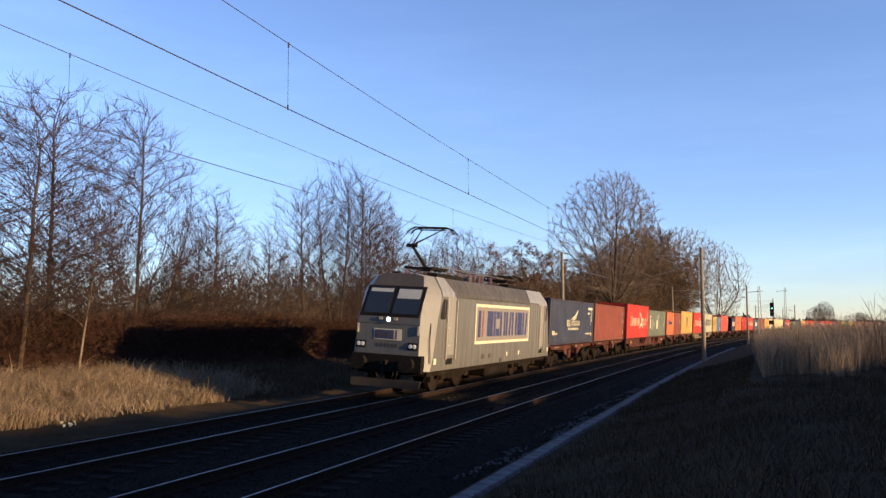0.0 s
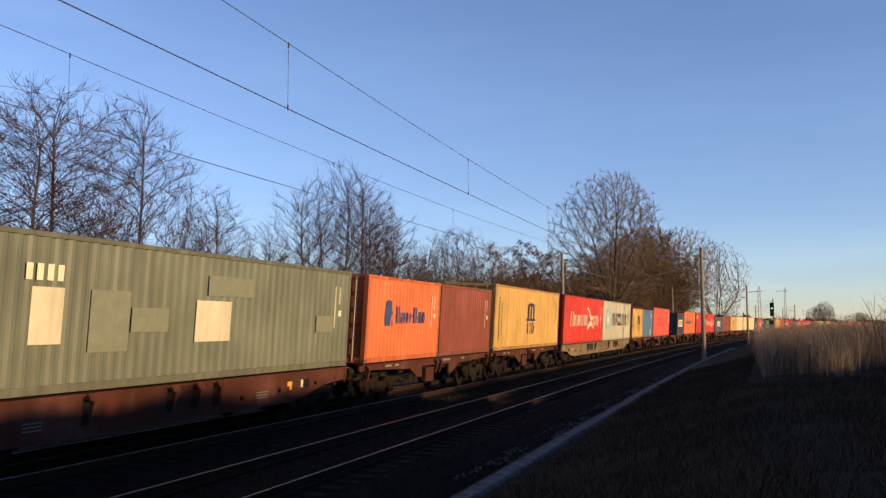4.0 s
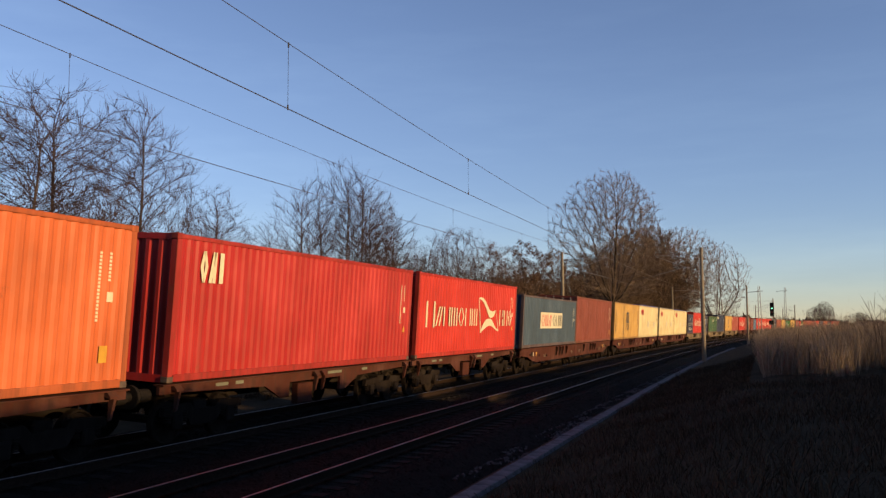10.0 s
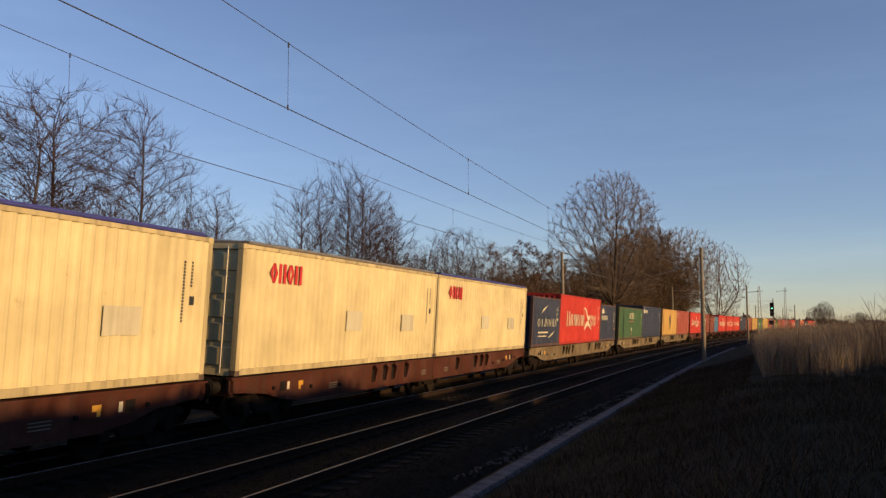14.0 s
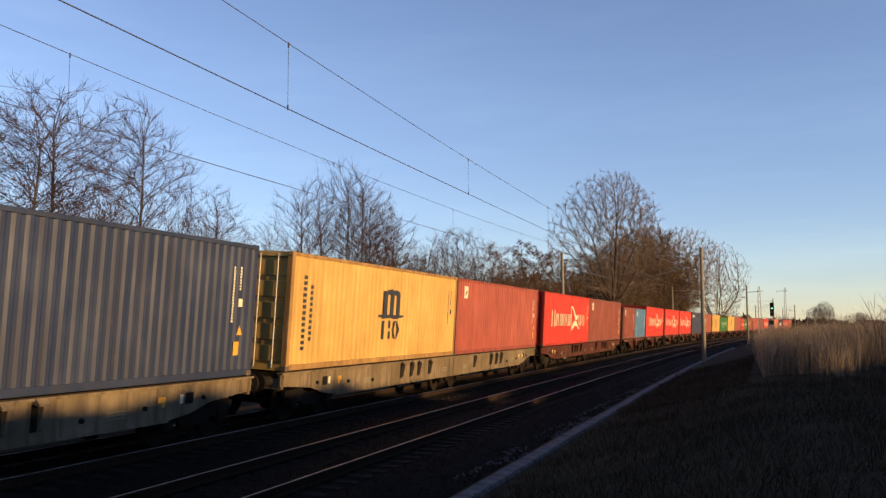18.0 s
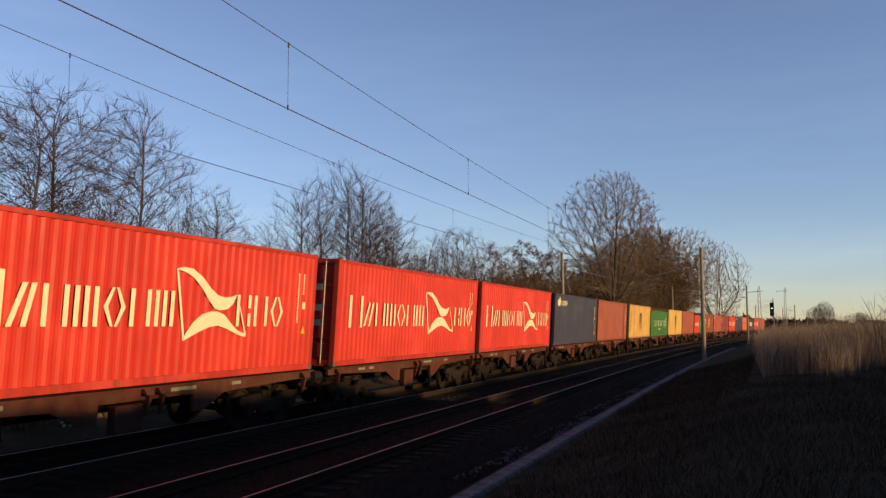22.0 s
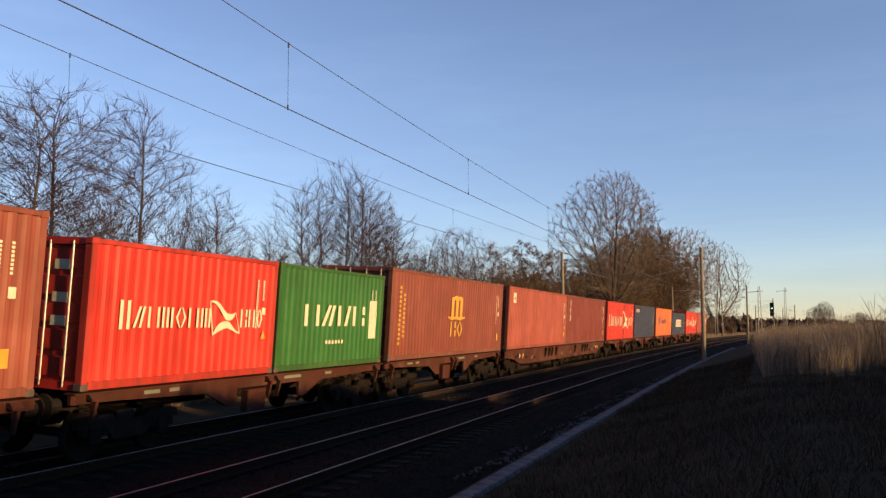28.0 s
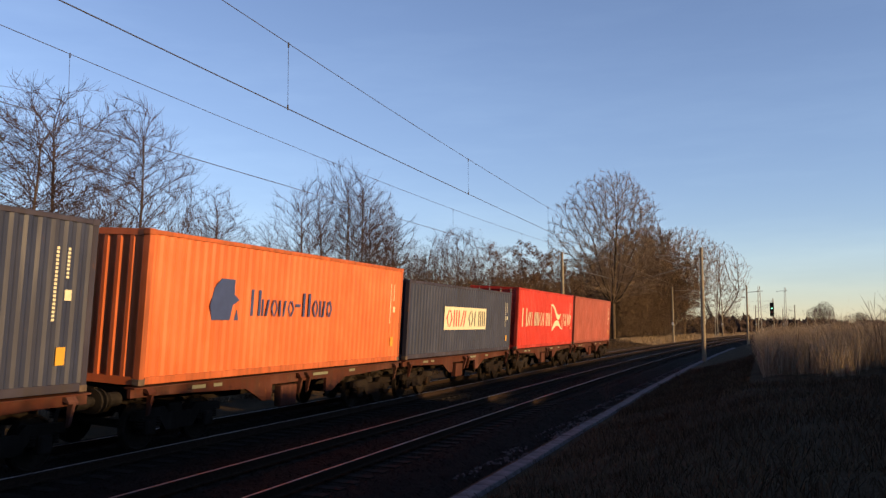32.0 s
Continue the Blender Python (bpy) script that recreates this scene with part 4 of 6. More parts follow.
# wagon: kind, place, then its loads "length height colour marks end"; "-" opens an empty slot, "/" the joint of two halves
CONSIST = (
    ("frame", 46.65, "40s slate wing w", "/", "40s brown plain d"),
    ("rust", 72.97, "40h red bird w", "40s grey patches w"),
    ("frame", 98.57, "20s orange arrow d", "20s brown plain d", "/", "40h yellow wave d"),
    ("beige", 124.98, "40h red bird d", "40h silver star w"),
    ("frame", 150.56, "20s yellow wave d", "20s blue small w", "/", "40h coral faded d"),
    ("frame", 176.70, "-", "20s navy panel w", "/", "40h orange arrow d"),
    ("frame", 202.83, "40h crimson corner_white w", "/", "40h red bird_wide d"),
    ("rust", 229.14, "40s steelblue panel w", "40h brown plain d"),
    ("rust", 255.02, "40h yellow wave d", "40h cream corner_red wb"),
    ("rust", 280.62, "40h cream corner_red dg", "40h cream corner_red wb"),
    ("beige", 306.40, "20s navy arcs w", "40h red bird w", "20s navy horse w"),
    ("beige", 332.60, "40s green capital w", "40h navy horse w"),
    ("beige", 358.60, "40h yellow wave d", "40h rosewood leaf w"),
    ("rust", 384.62, "40h red bird w", "40h brown leaf w"),
    ("frame", 410.28, "20s brown leaf d", "20s blue leaf w", "/", "40h red bird w"),
    ("frame", 436.47, "40h red bird_wide d", "/", "40h red bird_wide d"),
    ("frame", 462.45, "40h slate horse w", "/", "40h rust plain d"),
    ("frame", 488.78, "40h yellow wave d", "/", "40s emerald blocks w"),
    ("frame", 514.78, "40h sand wave w", "/", "40h rust plain w"),
    ("frame", 540.72, "20s red bird d", "20s emerald blocks w", "/", "40h brown wave_gold d"),
    ("rust", 566.72, "40h rosewood leaf d", "40h maroon upright w"),
    ("frame", 592.20, "40h red bird_wide d", "/", "40h slate small_white w"),
    ("frame", 618.46, "40h orange arrow w", "/", "40s slate panel w"),
    ("frame", 644.63, "40h red bird_wide d", "/", "40h rosewood plain w"),
)
for kind, u0, *loads in CONSIST:
    y, joint, placed = 0.0, 0.0, []
    for load in loads:
        if load == "/":
            joint, y = y - 0.05 + 0.24, y + 0.48
        elif load == "-":
            y += C20 + 0.1
        else:
            size, colour, marks, end = load.split()
            L = C40 if size[:2] == "40" else C20
            placed.append((y + L / 2, L, HC if size[2] == "h" else STD, colour, marks, end))
            y += L + 0.1
    total = y - 0.1
    if kind == "frame":
        frame_wagon(u0, total, joint - total / 2)
    else:
        deep_wagon(u0, total, kind)
    for yc, *rest in placed:
        container(u0 + yc, *rest)

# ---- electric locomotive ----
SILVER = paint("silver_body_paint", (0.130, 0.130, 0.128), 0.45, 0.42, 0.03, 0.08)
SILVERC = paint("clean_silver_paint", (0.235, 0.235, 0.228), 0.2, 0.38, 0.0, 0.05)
ROOFG = paint("roof_grey_paint", (0.075, 0.07, 0.065), 0.4, 0.6, 0.08)
WINDOW = glass("dark_cab_glass", (0.012, 0.014, 0.016))
BLIND = plain("pale_sun_blind", (0.38, 0.40, 0.38), 0.7, 0, 3, 0.08)
LAMPG = glass("lamp_lens", (0.5, 0.5, 0.5), 0.1)
LAMPW = glowing("headlamp_glow", (1.0, 0.93, 0.8), 1.6)
COPPER = plain("bus_bar_metal", (0.12, 0.09, 0.07), 0.5, 0.6, 10, 0.3)
HANDR = plain("pale_handrail", (0.46, 0.40, 0.32), 0.4, 0.2, 8, 0.1)
NAVYL = plain("navy_lettering_paint", (0.035, 0.04, 0.12), 0.5, 0, 5, 0.2)
DULLR = plain("faded_red_paint", (0.22, 0.035, 0.03), 0.5, 0, 5, 0.2)
LOCO_U, HALF = 36.98, 8.9


def nose(z):
    """How far the front plane stands back from the nose at a height, and where the side begins."""
    a = 0.0 if z < 2.5 else (z - 2.5) * 0.62
    b = 0.35 + 0.55 * min(1.0, max(0.0, (z - 0.8) / 2.2)) ** 0.8
    return a, max(a + 0.25, b + 0.35 * a)


ROWS = ((0.80, 1.46, 1.16), (1.25, 1.49, 1.16), (1.9, 1.49, 1.17), (2.5, 1.49, 1.16), (2.85, 1.49, 1.12), (3.24, 1.49, 1.06), (3.44, 1.43, 1.0), (3.90, 1.10, 0.86), (3.97, 0.6, 0.5))


def loco_ring(z, w, wf):
    a, b = nose(z)
    half = [(wf, -HALF + a), (w, -HALF + b), (w, HALF - b), (wf, HALF - a)]
    return [(x, y, z) for x, y in half] + [(-x, y, z) for x, y in half[::-1]]


def loco_shell(pick):
    bm = bmesh.new()
    rings = [[bm.verts.new(v) for v in loco_ring(*r)] for r in ROWS]
    for k, (lo, hi) in enumerate(zip(rings, rings[1:])):
        for i in range(8):
            if pick(k, i):
                bm.faces.new((lo[i], lo[(i + 1) % 8], hi[(i + 1) % 8], hi[i]))
    if pick(99, 0):
        bm.faces.new(rings[-1])
        bm.faces.new(rings[0][::-1])
    loose = [v for v in bm.verts if not v.link_faces]
    bmesh.ops.delete(bm, geom=loose, context="VERTS")
    bmesh.ops.recalc_face_normals(bm, faces=bm.faces)
    return bm


def pantograph(loco, y, raised):
    p = new("pantograph")
    p.empty_display_size = 0.2
    p.parent = loco
    p.location = (0, y, 4.28)
    e = -1
    base = boxes((-0.5, 0.5, -0.75, -0.65, -0.08, 0), (-0.5, 0.5, 0.65, 0.75, -0.08, 0), (-0.55, -0.45, -0.8, 0.8, -0.06, 0.02), (0.45, 0.55, -0.8, 0.8, -0.06, 0.02))
    part("base_frame", base, BLACK, p)
    knee, head = ((0, -1.5, 0.70), (0, 0.42, 1.50)) if raised else ((0, -1.35, 0.12), (0, 0.5, 0.22))
    part("lower_arm", rod(bmesh.new(), (0, 0, 0), knee, 0.06, 0.05), BLACK, p)
    up = bmesh.new()
    for sx in (-1, 1):
        rod(up, knee, (sx * 0.42, head[1], head[2] - 0.06), 0.03, 0.022)
    part("upper_arm", up, BLACK, p)
    part("push_rod", rod(bmesh.new(), (0.1, -0.35, 0.02), (0.1, knee[1] - 0.02, knee[2] - 0.12), 0.02), BLACK, p)
    part("knee_joint", rod(bmesh.new(), (-0.2, knee[1], knee[2]), (0.2, knee[1], knee[2]), 0.06), BLACK, p)
    for dy in (-0.19, 0.19):
        st = bmesh.new()
        pts = [(-0.97, -0.22), (-0.80, -0.06), (-0.62, 0.0), (0.62, 0.0), (0.80, -0.06), (0.97, -0.22)]
        for a, b in zip(pts, pts[1:]):
            rod(st, (a[0], head[1] + dy, head[2] + a[1]), (b[0], head[1] + dy, head[2] + b[1]), 0.026, sides=6)
        part("collector_strip", st, BLACK, p)
    part("collector_frame", boxes((-0.5, -0.44, head[1] - 0.19, head[1] + 0.19, head[2] - 0.09, head[2] - 0.05), (0.44, 0.5, head[1] - 0.19, head[1] + 0.19, head[2] - 0.09, head[2] - 0.05), (-0.5, 0.5, head[1] - 0.02, head[1] + 0.02, head[2] - 0.1, head[2] - 0.06)), BLACK, p)
    for sx in (-0.5, 0.5):
        for sy in (-0.7, 0.7):
            bi = bmesh.new()
            for i in range(4):
                rod(bi, (sx, sy, -0.32 + 0.06 * i), (sx, sy, -0.28 + 0.06 * i), 0.075, 0.05, 10)
            part("insulator", bi, INSUL, p)


def locomotive():
    lo = empty("electric_locomotive", "silver-grey four-axle electric locomotive with a raised pantograph", "locomotive")
    part("body", loco_shell(lambda k, i: (k < 5 and i in (1, 5, 3, 7)) or k == 99), SILVER, lo)
    part("roof", loco_shell(lambda k, i: k >= 5 and k < 50 and i in (1, 5, 3, 7)), ROOFG, lo, "dull grey sloping roof")
    for i in (0, 2, 4, 6):
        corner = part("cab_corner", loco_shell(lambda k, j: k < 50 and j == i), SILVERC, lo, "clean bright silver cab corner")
        corner.data.polygons.foreach_set("use_smooth", [True] * len(corner.data.polygons))
    for sx in (1, -1):
        for e in (-1, 1):
            w = bmesh.new()
            y0, y1 = (-7.88, -7.30) if e < 0 else (7.45, 7.75)
            zs = (2.5, 3.18)
            prism(w, [(y0 + 0.22 * (e < 0) + 0.06, zs[1]), (y1 - 0.1, zs[1]), (y1 - 0.02, zs[1] - 0.03), (y1, zs[1] - 0.12), (y1, zs[0] + 0.1), (y1 - 0.03, zs[0] + 0.02), (y1 - 0.1, zs[0]), (y0 + 0.1, zs[0]), (y0 + 0.02, zs[0] + 0.03), (y0, zs[0] + 0.12), (y0 + 0.12 * (e < 0), zs[1] - 0.2)], "x", sx * 1.485, sx * 1.497)
            part("side_window", w, WINDOW, lo, "dark tinted glass")
            y0, y1 = (-7.2, -6.34) if e < 0 else (6.3, 7.1)
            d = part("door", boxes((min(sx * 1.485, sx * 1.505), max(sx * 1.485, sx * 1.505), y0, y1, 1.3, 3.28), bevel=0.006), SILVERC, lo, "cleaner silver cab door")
            part("handle", boxes((min(sx * 1.505, sx * 1.53), max(sx * 1.505, sx * 1.53), y0 + 0.12, y0 + 0.34, 2.2, 2.23), (min(sx * 1.505, sx * 1.53), max(sx * 1.505, sx * 1.53), y0 + 0.12, y0 + 0.34, 1.6, 1.63)), HANDR, d)
            for y in (y0 - 0.06, y1 + 0.06):
                hr = bmesh.new()
                rod(hr, (sx * 1.55, y, 1.15), (sx * 1.55, y, 3.2), 0.022)
                for z in (1.2, 3.15):
                    rod(hr, (sx * 1.48, y, z), (sx * 1.55, y, z), 0.014, sides=6)
                part("handrail", hr, HANDR, lo, "pale vertical handrail")
            part("step_recess", boxes((min(sx * 1.47, sx * 1.495), max(sx * 1.47, sx * 1.495), y0 + 0.12, y1 - 0.1, 0.98, 1.18)), BLACK, lo)
            cr = bmesh.new()
            yy = e * (HALF - 0.36)
            rod(cr, (sx * 1.46, yy, 1.05), (sx * 1.40, yy, 1.8), 0.016, sides=6)
            rod(cr, (sx * 1.40, yy, 1.8), (sx * 1.37, yy - e * 0.12, 2.35), 0.016, sides=6)
            part("handrail", cr, BLACK, lo)
            part("warning_plate", boxes((min(sx * 1.488, sx * 1.496), max(sx * 1.488, sx * 1.496), e * 8.2 - 0.12, e * 8.2 + 0.12, 1.02, 1.22)), MARKW, lo)
        if sx > 0:
            sign = part("name_board", boxes((1.489, 1.494, -3.89, 4.13, 1.64, 3.07)), plain("board_ground_paint", (0.22, 0.195, 0.17), 0.5, 0, 4, 0.1), lo, "framed name board with blue lettering")
            for r in ((-3.97, 4.21, 3.0, 3.11), (-3.97, 4.21, 1.60, 1.71), (-3.97, -3.86, 1.71, 3.0), (4.10, 4.21, 1.71, 3.0)):
                part("frame_bar", boxes((1.4945, 1.499, *r)), MARKW, sign)
            part("red_bar", boxes((1.4945, 1.498, -3.08, -2.92, 1.86, 2.86)), DULLR, sign)
            part("blue_bar", boxes((1.4945, 1.498, -3.62, -3.28, 1.86, 2.86)), NAVYL, sign)
            for r in bars(-1.55, 4.82, 1.88, 2.86, 7, 0.90, "mehdhmd"):
                for q in figure(*r[:4], 0.26, r[4]):
                    part("letter_bar", slab([], [q], 1.0, 1.0), NAVYL, sign).location = (1.493, -0.42, 0.0)
        for y, z, w in ((-2.8, 1.12, 0.3), (-1.9, 1.12, 0.3), (0.65, 1.12, 0.16), (2.6, 1.12, 0.16), (-0.25, 0.9, 0.3)):
            part("vent_plate", boxes((min(sx * 1.485, sx * 1.50), max(sx * 1.485, sx * 1.50), y - w / 2, y + w / 2, z - 0.08, z + 0.09), bevel=0.004), ROOFG if w > 0.2 else MARKW, lo)
        for y in (-4.6, 5.9):
            part("roof_seam", boxes((min(sx * 1.44, sx * 1.5), max(sx * 1.44, sx * 1.5), -6.4 if y < 0 else -0.5, -0.6 if y < 0 else 6.1, 3.27, 3.33)), ROOFG, lo)
    # the two cab fronts
    for e in (-1, 1):
        turn = pose(0, 0, 0, 0, 0, 0 if e < 0 else 180)
        def face(name, x0, x1, z0, z1, out, mat, label=""):
            bm = bmesh.new()
            lo_, hi_ = nose(z0)[0], nose(z1)[0]
            vs = [bm.verts.new(turn @ Vector(v)) for v in ((x0, -HALF + lo_ - out, z0), (x1, -HALF + lo_ - out, z0), (x1, -HALF + hi_ - out, z1), (x0, -HALF + hi_ - out, z1),
                                                           (x0, -HALF + lo_ + 0.03, z0), (x1, -HALF + lo_ + 0.03, z0), (x1, -HALF + hi_ + 0.03, z1), (x0, -HALF + hi_ + 0.03, z1))]
            for f in ((0, 1, 2, 3), (4, 7, 6, 5), (0, 4, 5, 1), (1, 5, 6, 2), (2, 6, 7, 3), (3, 7, 4, 0)):
                bm.faces.new([vs[i] for i in f])
            bmesh.ops.recalc_face_normals(bm, faces=bm.faces)
            return part(name, bm, mat, lo, label)
        face("front_band", -1.10, 1.10, 2.51, 3.54, 0.008, BLACK)
        for x0, x1 in ((-1.0, -0.06), (0.06, 1.0)):
            face("windscreen", x0, x1, 2.62, 3.48, 0.018, WINDOW, "dark windscreen pane")
            face("sun_blind", x0 + 0.05, x1 - 0.05, 3.12 if x0 > 0 else 3.32, 3.44, 0.024, BLIND, "pale pulled-down blind")
            wp = bmesh.new()
            rod(wp, turn @ Vector((x0 + 0.1, -HALF - 0.05, 2.55)), turn @ Vector((x1 - 0.1, -HALF + 0.02, 2.59)), 0.014, sides=6)
            part("wiper", wp, BLACK, lo)
        face("front_plate", -0.52, 0.52, 1.75, 2.11, 0.010, MARKW, "white-framed blue plate")
        face("plate_field", -0.48, 0.22, 1.785, 2.075, 0.016, NAVYL)
        face("plate_bar", 0.28, 0.34, 1.785, 2.075, 0.016, DULLR)
        for x0 in (-0.42, -0.26, -0.10, 0.06):
            face("letter_block", x0, x0 + 0.1, 1.84, 2.02, 0.020, ROOFG)
        for x0 in (-0.42, -0.28, -0.14, 0.0, 0.14, 0.28):
            face("number_block", x0, x0 + 0.09, 1.52, 1.64, 0.008, ROOFG)
        face("front_seam", -1.14, 1.14, 2.26, 2.275, 0.004, BLACK)
        for sx in (-1, 1):
            face("headlight", sx * 0.96 - 0.20, sx * 0.96 + 0.16, 1.47, 1.70, 0.022, BLACK, "twin lamp cluster")
            for dx in (-0.08, 0.07):
                lm = bmesh.new()
                lathe(lm, [(0.07, 0.0), (0.07, 0.02), (0.05, 0.03)], turn @ pose(sx * 0.96 + dx - 0.02, -HALF - 0.022, 1.585, 90, 0, 0), 12)
                part("lamp", lm, LAMPG, lo)
            mir = face("side_lamp", sx * 1.12 - 0.03, sx * 1.12 + 0.03, 1.95, 2.25, 0.05, HANDR)
        lm = bmesh.new()
        lathe(lm, [(0.075, 0.0), (0.075, 0.04), (0.05, 0.055)], turn @ pose(0.0, -HALF + 0.0, 2.42, 90, 0, 0), 14)
        part("top_lamp", lm, LAMPW, lo, "lit top headlamp")
        for dx in (-0.28, 0.26):
            part("step_plate", boxes(bevel=0.0) if False else box(bmesh.new(), dx - 0.06, dx + 0.06, -HALF - 0.05, -HALF + 0.02, 2.40, 2.49, 0, turn), HANDR, lo)
        for sx in (-0.88, 0.88):
            bf = bmesh.new()
            lathe(bf, [(0.17, 0.0), (0.17, 0.25), (0.11, 0.27), (0.11, 0.42), (0.25, 0.44), (0.26, 0.49)], turn @ pose(sx, -HALF + 0.05, 1.02, 90, 0, 0), 18)
            part("buffer", bf, BLACK, lo, "dark round buffer")
        part("buffer_beam", box(bmesh.new(), -1.3, 1.3, -HALF - 0.02, -HALF + 0.35, 0.72, 1.30, 0.03, turn), BLACK, lo)
        hk = bmesh.new()
        box(hk, -0.08, 0.08, -HALF - 0.35, -HALF, 0.95, 1.1, 0.02, turn)
        box(hk, -0.05, 0.05, -HALF - 0.32, -HALF - 0.25, 0.55, 1.0, 0.01, turn)
        part("coupling_hook", hk, BLACK, lo)
        for sx in (-0.5, -0.32, 0.34, 0.5):
            ho = bmesh.new()
            rod(ho, turn @ Vector((sx, -HALF - 0.03, 0.9)), turn @ Vector((sx * 0.9, -HALF - 0.14, 0.62)), 0.025, sides=6)
            rod(ho, turn @ Vector((sx * 0.9, -HALF - 0.14, 0.62)), turn @ Vector((sx * 0.7, -HALF - 0.05, 0.48)), 0.025, sides=6)
            part("brake_hose", ho, BLACK, lo)
        pl = bmesh.new()
        prism(pl, [(-1.25, 0.22), (1.25, 0.22), (1.3, 0.5), (-1.3, 0.5)], "y", -HALF - 0.08, -HALF + 0.02)
        bmesh.ops.transform(pl, matrix=turn, verts=pl.verts)
        part("rail_guard", pl, paint("guard_paint", (0.07, 0.055, 0.042), 0.6, 0.85) if e < 0 else UNDER, lo, "wide dirt-streaked rail guard")
        part("roof_horn", box(bmesh.new(), -0.55, -0.35, -HALF + 1.35, -HALF + 1.6, 3.95, 4.05, 0.02, turn), BLACK, lo)
        for sx in (1, -1):
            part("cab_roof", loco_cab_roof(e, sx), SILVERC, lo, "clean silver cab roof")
    # underframe
    part("underframe", boxes((-1.3, 1.3, -8.4, 8.4, 0.62, 0.82)), UNDER, lo)
    part("transformer_box", boxes((-1.28, 1.28, -1.7, 1.7, 0.28, 0.8), bevel=0.05), UNDER, lo)
    for y in (-5.2, 5.2):
        b = new("bogie")
        b.empty_display_size = 0.2
        b.parent = lo
        b.location = (0, y, 0)
        for sx in (1, -1):
            fr = bmesh.new()
            prism(fr, [(-2.2, 0.62), (-2.1, 0.84), (-0.9, 0.86), (-0.5, 0.62), (0.5, 0.62), (0.9, 0.86), (2.1, 0.84), (2.2, 0.62), (1.5, 0.56), (0.5, 0.42), (-0.5, 0.42), (-1.5, 0.56)], "x", sx * 1.05, sx * 1.17)
            part("side_frame", fr, UNDER, b)
            for dy in (-1.3, 1.3):
                part("wheel", mesh_of(lathe(bmesh.new(), [(0.12, -0.1), (0.14, -0.03), (0.54, -0.03), (0.64, -0.05), (0.62, 0.08), (0.58, 0.09), (0.54, 0.03), (0.16, 0.03), (0.14, 0.1)], pose(0, 0, 0, 0, 90 * sx, 0), 24), "wheel"), WHEEL, b).location = (sx * 0.75, dy, 0.625)
                part("axle_box", boxes((-0.1, 0.1, -0.2, 0.2, -0.18, 0.18), bevel=0.03), UNDER, b).location = (sx * 1.12, dy, 0.6)
                for d2 in (-0.38, 0.38):
                    sp = bmesh.new()
                    for i in range(5):
                        rod(sp, (sx * 1.12, dy + d2, 0.46 + 0.055 * i), (sx * 1.12, dy + d2, 0.49 + 0.055 * i), 0.085, sides=8)
                    part("spring", sp, UNDER, b)
            part("damper", rod(bmesh.new(), (sx * 1.22, -0.9, 0.72), (sx * 1.22, 0.9, 0.72), 0.05), BLACK, b)
            part("sand_box", boxes((min(sx * 1.0, sx * 1.2), max(sx * 1.0, sx * 1.2), -2.55, -2.2, 0.4, 0.8), bevel=0.02), UNDER, b)
    # roof gear
    pantograph(lo, -5.7, True)
    pantograph(lo, 4.1, False)
    for y in (-3.0, -1.7, -1.0, -0.4, 0.1, 1.4):
        bi = bmesh.new()
        for i in range(5):
            rod(bi, (0.35, y, 3.96 + 0.07 * i), (0.35, y, 4.01 + 0.07 * i), 0.085, 0.06, 10)
        part("insulator", bi, INSUL, lo, "ribbed roof insulator")
    part("bus_bar", rod(bmesh.new(), (0.35, -5.0, 4.36), (0.35, 3.4, 4.34), 0.025), COPPER, lo)
    part("bus_bar", rod(bmesh.new(), (-0.3, -4.6, 4.3), (-0.3, 2.2, 4.28), 0.022), COPPER, lo)
    for y, w in ((-2.4, 0.5), (-0.65, 0.7), (0.8, 0.4)):
        part("roof_box", boxes((-0.7, 0.1, y - w / 2, y + w / 2, 3.96, 4.16), bevel=0.02), ROOFG, lo)
    part("roof_grille", boxes((0.55, 0.95, 2.2, 5.8, 3.93, 4.06)), BLACK, lo)
    part("roof_grille", boxes((0.55, 0.95, -7.0, -4.0, 3.93, 4.06)), BLACK, lo)
    lo.scale.z = 1.045
    TRAIN.append((lo, LOCO_U, 0.0))


def loco_cab_roof(e, side):
    """The bright roof slope over a cab, cut off aslant."""
    bm = bmesh.new()
    for sx in (side,):
        pts = [(1.495, -7.78, 3.26), (1.495, -6.40, 3.26), (1.435, -6.45, 3.45), (1.115, -6.80, 3.91), (1.115, -7.60, 3.91), (1.435, -7.72, 3.45)]
        if e > 0:
            pts = [(x, y + (2.1 if y > -7 else 0), z) for x, y, z in pts]
        outer = [bm.verts.new((sx * (x + 0.008), -y if e > 0 else y, z + 0.006)) for x, y, z in pts]
        inner = [bm.verts.new((sx * (x - 0.02), -y if e > 0 else y, z - 0.02)) for x, y, z in pts]
        bm.faces.new((outer[0], outer[1], outer[2], outer[5]))
        bm.faces.new((outer[5], outer[2], outer[3], outer[4]))
        for i in range(6):
            bm.faces.new((outer[i], inner[i], inner[(i + 1) % 6], outer[(i + 1) % 6]))
    bmesh.ops.recalc_face_normals(bm, faces=bm.faces)
    return bm


locomotive()

